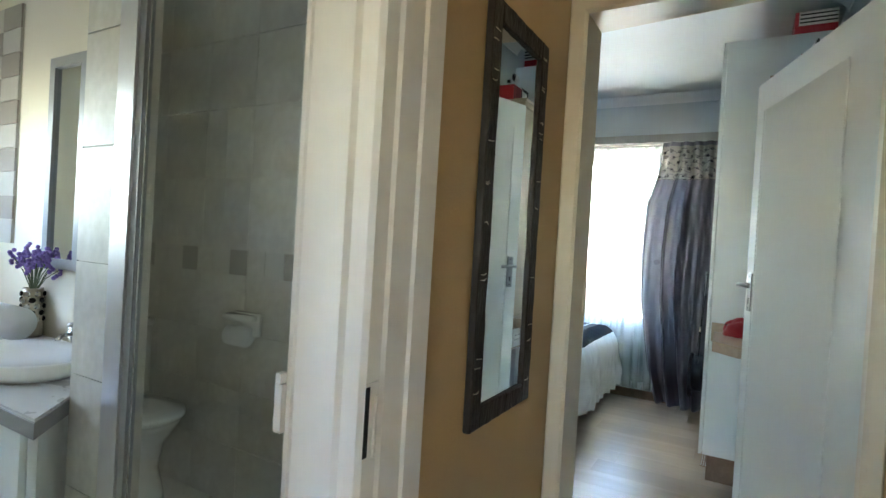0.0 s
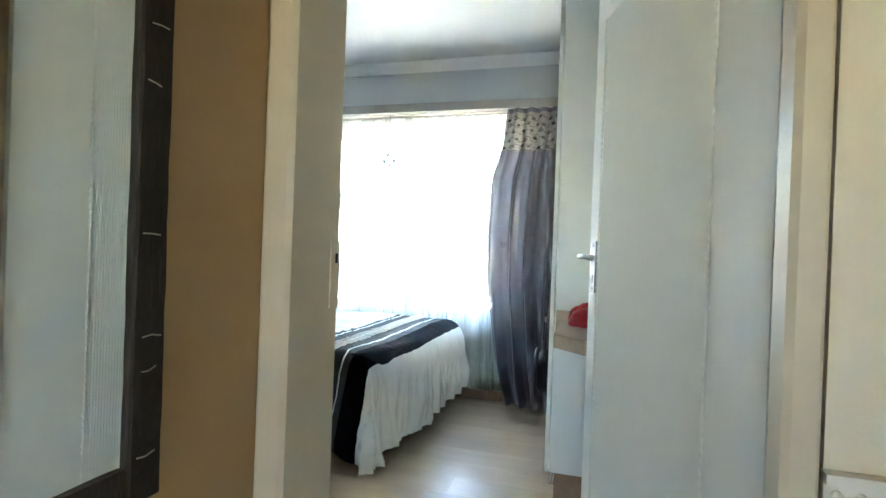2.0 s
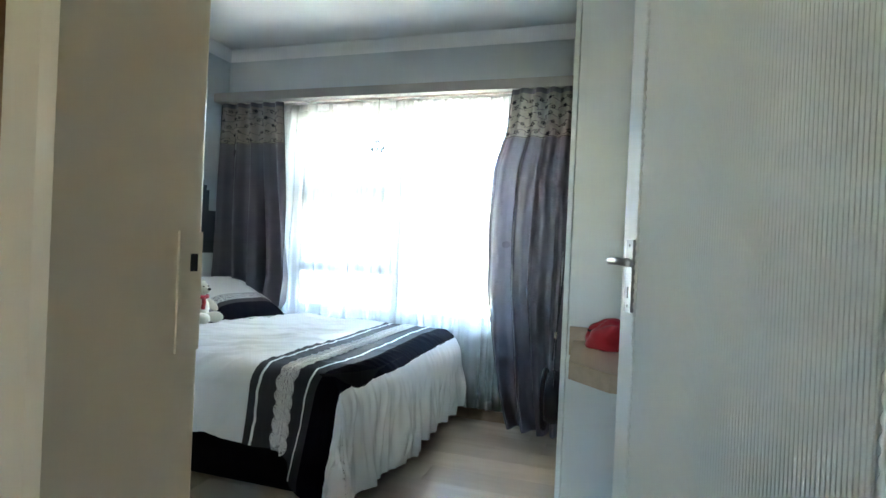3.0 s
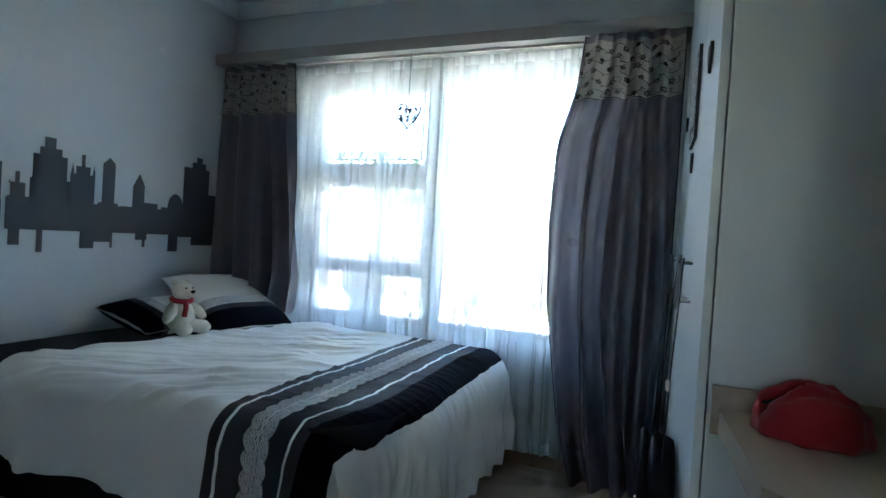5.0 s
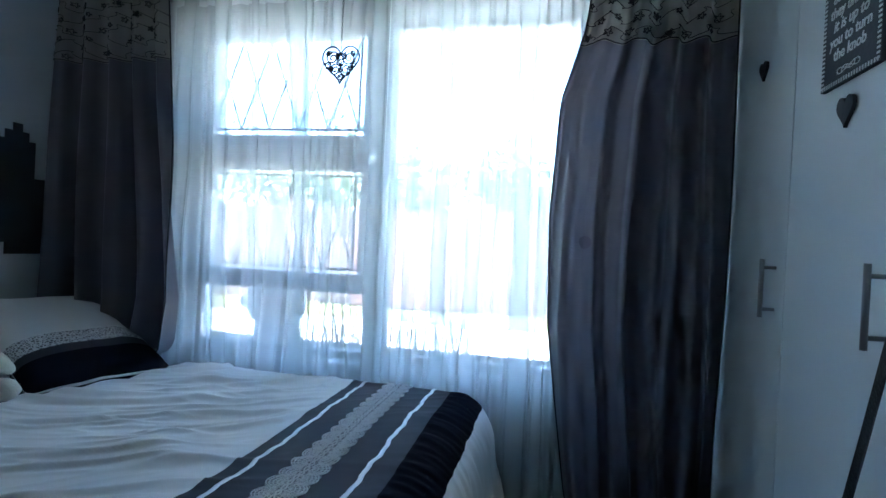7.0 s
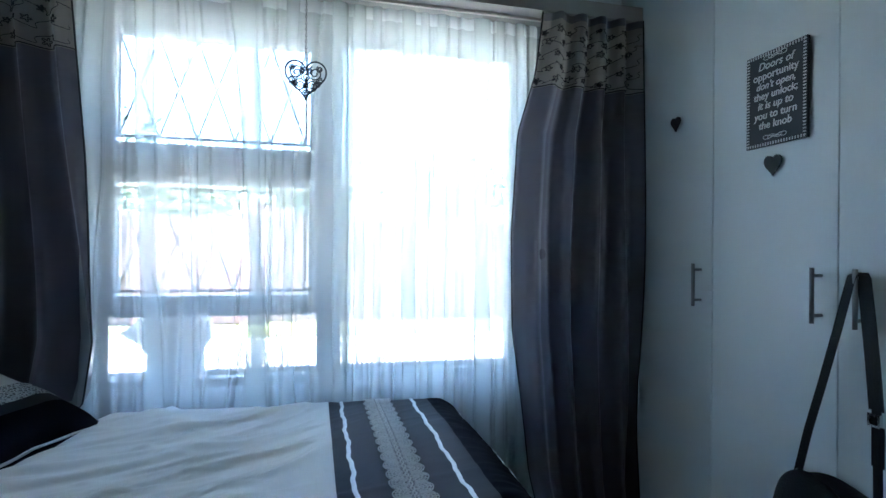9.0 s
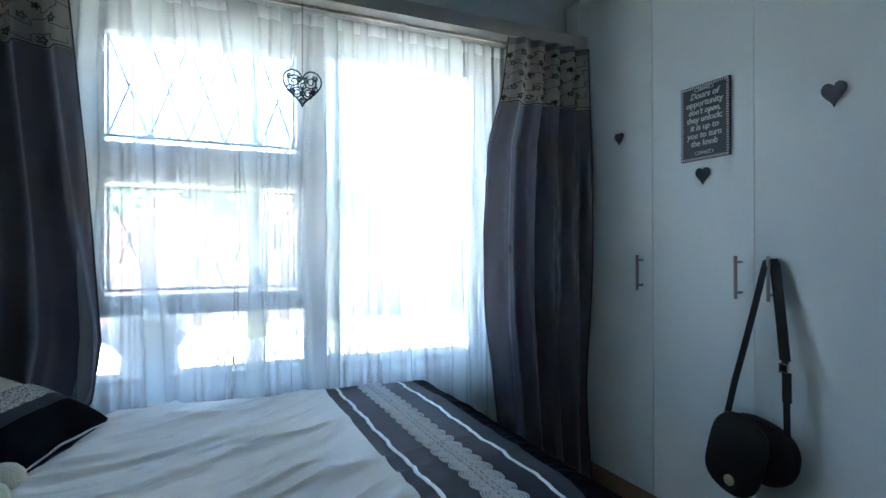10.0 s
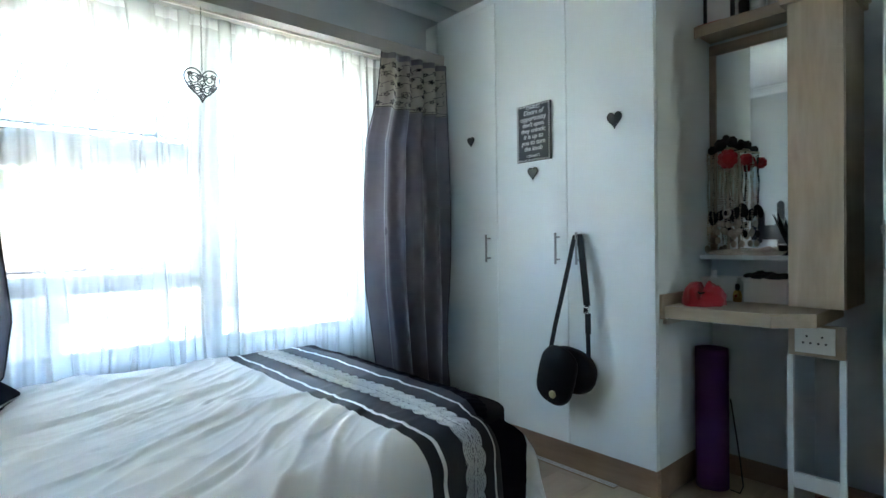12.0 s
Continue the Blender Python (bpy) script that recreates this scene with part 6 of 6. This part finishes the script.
# jewellery stand with necklaces and a silk rose
SZ = 1.064
stand = thing("jewellery_stand", (0.49, 3.64, SZ), "jewellery stand hung with necklaces and red silk roses", "jewellery stand")
part("foot", lathe(bmesh.new(), (0.49, 3.64, SZ), [(0.055, 0), (0.055, 0.01), (0.02, 0.018)], 20), M["trinket"], stand, "", True)
part("stem", tube(bmesh.new(), [(0.49, 3.64, SZ + 0.015), (0.49, 3.64, SZ + 0.50)], 0.006, 8), M["trinket"], stand)
part("arm", tube(bmesh.new(), [(0.49, 3.55, SZ + 0.48), (0.49, 3.64, SZ + 0.50), (0.49, 3.735, SZ + 0.48)], 0.005, 8), M["trinket"], stand, "", True)
for k in range(22):
    y = 3.56 + 0.0078 * k
    x = 0.475 - 0.012 * (k % 3)
    ln = random.uniform(0.30, 0.44)
    bm = bmesh.new()
    for j in range(int(ln / 0.011)):
        ball(bm, (x + random.uniform(-0.003, 0.003), y + 0.0025 * math.sin(j * 0.4 + k), SZ + 0.47 - j * 0.011), random.choice((0.003, 0.004, 0.005)), seg=6)
    ball(bm, (x, y + 0.005, SZ + 0.46 - ln), 0.013, 0.6, 1, 1.3, seg=8)
    part("necklace", bm, M["trinket"] if k % 9 else M["edge"], stand, "beaded necklace", True)


def rose(parent, at, r, material, label):
    bm = bmesh.new()
    for ring_, n in ((0.35, 4), (0.7, 6), (1.0, 8)):
        for i in range(n):
            a = math.tau * i / n + ring_ * 2
            ball(bm, Vector(at) + Vector((-0.35 * r * (1 - ring_), r * ring_ * 0.6 * math.cos(a), r * ring_ * 0.6 * math.sin(a))), r * 0.42, 0.6, 1.0, 1.0, rot=(a, 0, 0), seg=8)
    part("rose", bm, material, parent, label, True)


rose(stand, (0.445, 3.625, SZ + 0.445), 0.046, M["red"], "red silk rose")
rose(stand, (0.462, 3.553, SZ + 0.435), 0.028, M["red"], "red silk rose")
for y, z, r in ((3.665, 0.515, 0.03), (3.615, 0.525, 0.026), (3.70, 0.495, 0.022), (3.58, 0.50, 0.02), (3.64, 0.545, 0.016)):
    rose(stand, (0.466, y, SZ + z), r, M["edge"], "black silk flower")
for y, z, tilt in ((3.60, 0.19, 0.5), (3.565, 0.205, -0.3), (3.665, 0.185, 0.9), (3.70, 0.175, -0.2)):
    bm = bmesh.new()
    ball(bm, (0.46, y, SZ + z), 0.034, 0.2, 0.62, 1.0, rot=(tilt, 0, 0), seg=12)
    part("leaf", bm, M["edge"], stand, "black silk leaf", True)
medal = bmesh.new()
tube(medal, [(0.452, 3.633 + 0.017 * math.cos(a), SZ + 0.195 + 0.017 * math.sin(a)) for a in span(0, math.tau * 15 / 16, 15)], 0.004, 6, True)
part("pendant", medal, M["cane"], stand, "pale round pendant", True)
scarf = bmesh.new()
tube(scarf, [(0.47, 3.72, SZ + 0.011), (0.455, 3.63, SZ + 0.016), (0.45, 3.53, SZ + 0.014), (0.46, 3.46, SZ + 0.024), (0.485, 3.44, SZ + 0.018)], 0.012, 8, radius=lambda i: (0.008, 0.013, 0.012, 0.018, 0.01)[i])
tagged(put("beige_scarf", scarf, M["trinket"], (0.46, 3.55, SZ), True), "beige cloth band lying along the mirror shelf", "cloth band")
plant = thing("silk_plant", (0.49, 3.395, SZ), "small dark silk plant on the mirror shelf", "plant")
part("pot", lathe(bmesh.new(), (0.48, 3.395, SZ), [(0.028, 0), (0.034, 0.03), (0.036, 0.045)], 16), M["edge"], plant, "", True)
for k in range(36):
    a, ln = random.uniform(0, math.tau), random.uniform(0.06, 0.15)
    p = Vector((0.48, 3.395, SZ + 0.04))
    q = p + Vector((0.45 * ln * math.cos(a), 0.4 * ln * math.sin(a), ln))
    bm = bmesh.new()
    s = Vector((-math.sin(a), math.cos(a), 0)) * 0.009
    v = [bm.verts.new(c) for c in (p, p.lerp(q, 0.6) - s, q, p.lerp(q, 0.6) + s)]
    bm.faces.new(v)
    bmesh.ops.solidify(bm, geom=bm.faces[:], thickness=0.0008)
    part("leaf", bm, M["charcoal"], plant)
cup = bmesh.new()
lathe(cup, (0.46, 3.48, SZ), [(0.055, 0.0), (0.075, 0.012), (0.08, 0.02), (0.06, 0.018), (0.0, 0.01)], 20, 0.7, 1.2)
tagged(put("trinket_dish", cup, M["trinket"], (0.46, 3.48, SZ), True), "grey shell trinket dish on the mirror shelf", "dish")

# yoga mat in the corner with its cord
mat_roll = thing("yoga_mat", (0.36, 3.67, 0), "rolled purple yoga mat standing in the nook corner", "yoga mat")
bm = bmesh.new()


def roll_at(u, z):
    a = u * math.tau * 4.5
    r = 0.018 + 0.0128 * a / math.tau
    return Vector((0.36 + r * math.cos(a), 3.665 + r * math.sin(a), z))


sheet(roll_at, span(0, 1, 130), span(0.004, 0.64, 3), bm)
sheet(lambda u, z: roll_at(u, z) + Vector(((0.36 - roll_at(u, z).x) * 0.06, (3.665 - roll_at(u, z).y) * 0.06, 0)), span(0, 1, 130), span(0.004, 0.64, 3), bm)
sheet(lambda u, k: roll_at(u, 0.64) + Vector(((0.36 - roll_at(u, 0).x) * 0.14 * k, (3.665 - roll_at(u, 0).y) * 0.14 * k, 0)), span(0, 1, 130), (0, 1), bm)
part("roll", bm, M["purple"], mat_roll, "", True)
part("cord", tube(bmesh.new(), [(0.36, 3.588, 0.42), (0.36, 3.57, 0.3), (0.35, 3.545, 0.15), (0.34, 3.53, 0.05), (0.345, 3.545, 0.012), (0.36, 3.59, 0.008)], 0.003, 6), M["edge"], mat_roll, "dark carrying cord", True)

# things kept on the top shelf and tower
games = thing("game_box", (0.42, 3.93, 2.5), "red boxed game with striped white lid on the wardrobe", "box")
part("body", rbox(0.335, 0.53, 3.80, 4.08, 2.501, 2.56, 0.002, 1), M["red"], games)
lid = part("lid", rbox(0.355, 0.53, 3.797, 4.08, 2.561, 2.635, 0.002, 1), M["paper_white"], games, "white striped lid")
for z in (2.572, 2.592, 2.614):
    part("stripe", boxes((0.358, 0.528, 3.7945, 3.7968, z, z + 0.008)), M["edge"], lid)
part("end", rbox(0.335, 0.353, 3.798, 4.08, 2.561, 2.635, 0.002, 1), M["red"], games)
TZ = 2.1355
fr = thing("photo_frame", (0.47, 3.66, TZ), "dark framed picture leaning on the top shelf", "picture frame")
part("frame", soft(boxes((0.46, 0.475, 3.60, 3.735, 2.126, 2.141), (0.46, 0.475, 3.60, 3.735, 2.30, 2.315), (0.46, 0.475, 3.60, 3.615, 2.141, 2.30), (0.46, 0.475, 3.72, 3.735, 2.141, 2.30)), 0.002, 1), M["edge"], fr)
part("picture", boxes((0.466, 0.472, 3.615, 3.72, 2.141, 2.30)), M["mosaic_b"], fr)
tagged(put("red_book", rbox(0.41, 0.455, 3.64, 3.742, 2.126, 2.146, 0.002), M["red"], (0.43, 3.71, 2.13)), "small red book lying on the top shelf", "book")
bx = thing("striped_box", (0.45, 3.28, 2.10), "red and black striped gift box on the cupboard tower", "box")
part("body", rbox(0.34, 0.46, 3.20, 3.33, 2.101, 2.21, 0.003), M["red"], bx)
for k in range(4):
    part("stripe", boxes((0.338, 0.339, 3.205 + 0.034 * k, 3.222 + 0.034 * k, 2.105, 2.205)), M["edge"], bx)
for (x, y, h, r, mt, lab) in ((0.47, 3.56, 0.15, 0.022, "edge", "dark glass bottle on the top shelf"), (0.46, 3.50, 0.12, 0.03, "ceramic", "white ceramic jar on the top shelf"), (0.48, 3.44, 0.17, 0.026, "mosaic_a", "grey flask on the top shelf")):
    b = thing("shelf_bottle", (x, y, 2.126), lab, "bottle")
    part("body", lathe(bmesh.new(), (x, y, 2.126), [(r * 0.9, 0), (r, 0.01), (r, h * 0.6), (r * 0.45, h * 0.75), (r * 0.4, h)], 16), M[mt], b, "", True)
    part("cap", lathe(bmesh.new(), (x, y, 2.127 + h), [(r * 0.45, 0), (r * 0.5, 0.004), (r * 0.45, 0.02)], 12), M["edge"], b, "", True)
fl = thing("silk_flowers", (0.42, 3.37, 2.126), "dark silk flowers with white blooms on the top shelf", "flowers")
part("pot", lathe(bmesh.new(), (0.45, 3.395, 2.126), [(0.025, 0), (0.03, 0.05)], 14), M["stone"], fl, "", True)
for k in range(7):
    rose(fl, (0.42 + random.uniform(-0.03, 0.03), 3.395 + random.uniform(-0.05, 0.05), 2.20 + random.uniform(0, 0.11)), random.uniform(0.02, 0.03), M["edge"] if k % 3 else M["ceramic"], "silk bloom")
    part("stem", tube(bmesh.new(), [(0.45, 3.395, 2.17), (0.435, 3.395 + random.uniform(-0.03, 0.03), 2.24)], 0.002, 5), M["leaf"], fl)

# ---- outside the window ----
GZ = -0.22
g = boxes((-400, 400, 5.512, 800, GZ - 0.5, GZ))
structure("ground", g, M["paving"], "pale sunlit concrete yard", "ground")
structure("lawn", boxes((-30, 30, 12.2, 13.9, GZ, GZ + 0.02)), M["lawn"], "dry lawn strip along the garden wall", "lawn")
gw = thing("garden_wall", (0, 14, GZ), "brown plastered garden wall with piers and coping", "garden wall")
part("panel", boxes((-26, 26, 14.0, 14.2, GZ, GZ + 2.0)), M["plaster"], gw)
part("coping", rbox(-26, 26, 13.94, 14.26, GZ + 2.0, GZ + 2.08, 0.02), M["plaster"], gw)
for k in range(14):
    x = -26 + k * 4
    part("pier", rbox(x - 0.22, x + 0.22, 13.88, 14.32, GZ, GZ + 2.25, 0.02), M["plaster"], gw)
gate = thing("garden_gate", (-3.4, 13.7, GZ), "red-brown slatted garden gate", "gate")
for k in range(14):
    part("slat", rbox(-4.6 + k * 0.17, -4.438 + k * 0.17, 13.72, 13.76, GZ + 0.05, GZ + 2.0, 0.01, 1), M["roof"], gate)
for z in (0.25, 1.65):
    part("rail", rbox(-4.65, -2.2, 13.77, 13.82, GZ + z, GZ + z + 0.1, 0.01, 1), M["roof"], gate)
hs = thing("neighbour_house", (4, 34, GZ), "plastered neighbouring house with a brown tiled roof", "house")
part("wall", boxes((-5, 11, 30, 38, GZ, 2.7)), M["house"], hs)
rf = bmesh.new()
rv = [rf.verts.new(p) for p in ((-5.6, 29.4, 2.7), (11.6, 29.4, 2.7), (11.6, 38.6, 2.7), (-5.6, 38.6, 2.7), (-2, 34, 5.0), (8, 34, 5.0))]
for f in ((0, 1, 5, 4), (2, 3, 4, 5), (1, 2, 5), (3, 0, 4), (3, 2, 1, 0)):
    rf.faces.new([rv[i] for i in f])
part("roof", rf, M["roof"], hs)
for x in (-3, 1, 5, 9):
    wn_ = part("window", boxes((x - 0.7, x + 0.7, 29.94, 30.0, 0.9, 2.0)), M["win_frame"], hs)
    part("pane", boxes((x - 0.6, x + 0.6, 29.93, 29.939, 1.0, 1.9)), M["glass"], wn_)


def tree(x, y, h, spread, leaves, seed):
    random.seed(seed)
    t = thing("tree", (x, y, GZ), "leafy green garden tree behind the yard", "tree", "garden trees")
    bm = bmesh.new()
    tube(bm, [(x, y, GZ), (x + 0.1, y, GZ + h * 0.25), (x + 0.05, y + 0.1, GZ + h * 0.5), (x + 0.2, y, GZ + h * 0.85)], 0.1, 8, radius=lambda i: (0.16, 0.12, 0.09, 0.03)[i])
    tips = []
    for k in range(9):
        a, r = random.uniform(0, math.tau), spread * random.uniform(0.4, 0.9)
        p0 = Vector((x + 0.08, y, GZ + h * random.uniform(0.35, 0.6)))
        p1 = Vector((x + r * math.cos(a), y + r * math.sin(a), GZ + h * random.uniform(0.6, 0.98)))
        tube(bm, [p0, p0.lerp(p1, 0.5) + Vector((0, 0, 0.15)), p1], 0.05, 6, radius=lambda i: (0.06, 0.04, 0.012)[i])
        tips.append(p1)
    part("trunk", bm, M["bark"], t, "", True)
    verts, faces = [], []
    for k in range(leaves):
        c = random.choice(tips) + Vector([random.gauss(0, spread * 0.24) for _ in range(3)])
        u = Vector([random.uniform(-1, 1) for _ in range(3)]).normalized() * 0.11
        w = u.orthogonal().normalized() * 0.05
        i = len(verts)
        verts += [c - u, c + w, c + u, c - w]
        faces.append((i, i + 1, i + 2, i + 3))
    me_ = bpy.data.meshes.new("crown")
    me_.from_pydata([v_ - BASE[t] for v_ in verts], [], faces)
    me_.materials.append(M["foliage"])
    cr = new("crown", me_)
    cr.parent = t


for q in ((-8, 16.5, 3.8, 1.9, 2600, 1), (-5.0, 17, 4.0, 1.8, 2600, 2), (-1.2, 16.2, 3.2, 1.5, 2200, 3), (1.6, 17.5, 3.9, 1.7, 2400, 6), (4.5, 17, 3.6, 1.8, 2400, 4), (9, 18, 4.4, 2.2, 2400, 5)):
    tree(*q)

# planter with reeds and a stone bird on the ledge before the window
planter = thing("planter", (-1.4, 5.8, GZ), "long stone planter with thin reeds under the window", "planter")
part("trough", soft(boxes((-2.6, -0.3, 5.62, 5.66, GZ, 0.60), (-2.6, -0.3, 5.96, 6.0, GZ, 0.60), (-2.6, -2.56, 5.66, 5.96, GZ, 0.60), (-0.34, -0.3, 5.66, 5.96, GZ, 0.60)), 0.01, 1), M["stone"], planter)
part("soil", boxes((-2.56, -0.34, 5.66, 5.96, GZ, 0.565)), M["bark"], planter)
random.seed(21)
rd = bmesh.new()
for k in range(150):
    x = random.choice((random.gauss(-1.62, 0.12), random.gauss(-1.18, 0.12), random.uniform(-1.75, -0.5)))
    y = random.uniform(5.68, 5.92)
    h = random.uniform(0.14, 0.36)
    lx = random.gauss(0, 0.05)
    tube(rd, [(x, y, 0.56), (x + lx * 0.4, y, 0.56 + h * 0.6), (x + lx, y, 0.56 + h)], 0.003, 4, radius=lambda i: (0.0035, 0.003, 0.001)[i])
tagged(part("reeds", rd, M["blade"], planter, "thin dry reeds"), kind="stuff")
bird = bmesh.new()
BC = Vector((-2.03, 5.80, 0.80))
ball(bird, BC + Vector((0.02, 0, 0.03)), 0.16, 1.05, 0.75, 0.92, seg=28)
lathe(bird, BC + Vector((0.03, 0, -0.236)), [(0.15, 0.0), (0.13, 0.05), (0.12, 0.16), (0.14, 0.24)], 24, 1.0, 0.8)
lathe(bird, BC + Vector((-0.10, 0, 0.02)), [(0.07, 0.0), (0.05, 0.045), (0.02, 0.085), (0.003, 0.11)], 16, 1.0, 0.8, axis=Euler((0, -math.pi / 2, 0)).to_matrix())
tagged(put("stone_bird", bird, M["stone"], (BC.x, BC.y, 0.565), True), "rounded grey stone bird with a pointed beak in the planter", "statue")

# ---- tiles and floor boards ----
tile_run(nib, -1.43, -1.24, -0.09, 2.41, 1, 8, 1.1278, (M["tile"],))
north = bpy.data.objects["wall_bath_north"]
tile_run(north, -3.1, -0.5, 0.0, 1.06, 8, 4, 2.0198, (M["tile"], M["tile_grey"]))
tile_run(north, -3.1, -0.5, 1.06, 1.18, 22, 1, 2.0198, (M["mosaic_b"], M["mosaic_a"], M["tile_grey"]))
tile_run(north, -3.1, -0.5, 1.18, 2.50, 8, 4, 2.0198, (M["tile"], M["tile_grey"]))

PW = 0.193
rows_ = int(math.ceil((Y1 - 2.127) / PW))
random.seed(17)
plank_mesh = {}
for r in range(rows_):
    y0, y1 = 2.127 + r * PW, min(Y1, 2.127 + (r + 1) * PW)
    x = XL - random.uniform(0, 1.1)
    while x < XR:
        a, b = max(x, XL), min(x + 1.2, XR)
        x += 1.2
        if b - a < 0.02:
            continue
        key = (round(b - a, 3), round(y1 - y0, 3))
        if key not in plank_mesh:
            bm = boxes((-(b - a) / 2 + 0.0006, (b - a) / 2 - 0.0006, -(y1 - y0) / 2 + 0.0006, (y1 - y0) / 2 - 0.0006, -0.0115, 0.0))
            soft(bm, 0.0008, 1)
            me = bpy.data.meshes.new("plank")
            bmesh.ops.recalc_face_normals(bm, faces=bm.faces)
            bm.to_mesh(me), bm.free()
            me.materials.append(M["laminate"])
            plank_mesh[key] = me
        ob = new("plank", plank_mesh[key])
        ob.parent = floor
        ob.location = ((a + b) / 2, (y0 + y1) / 2, 0)
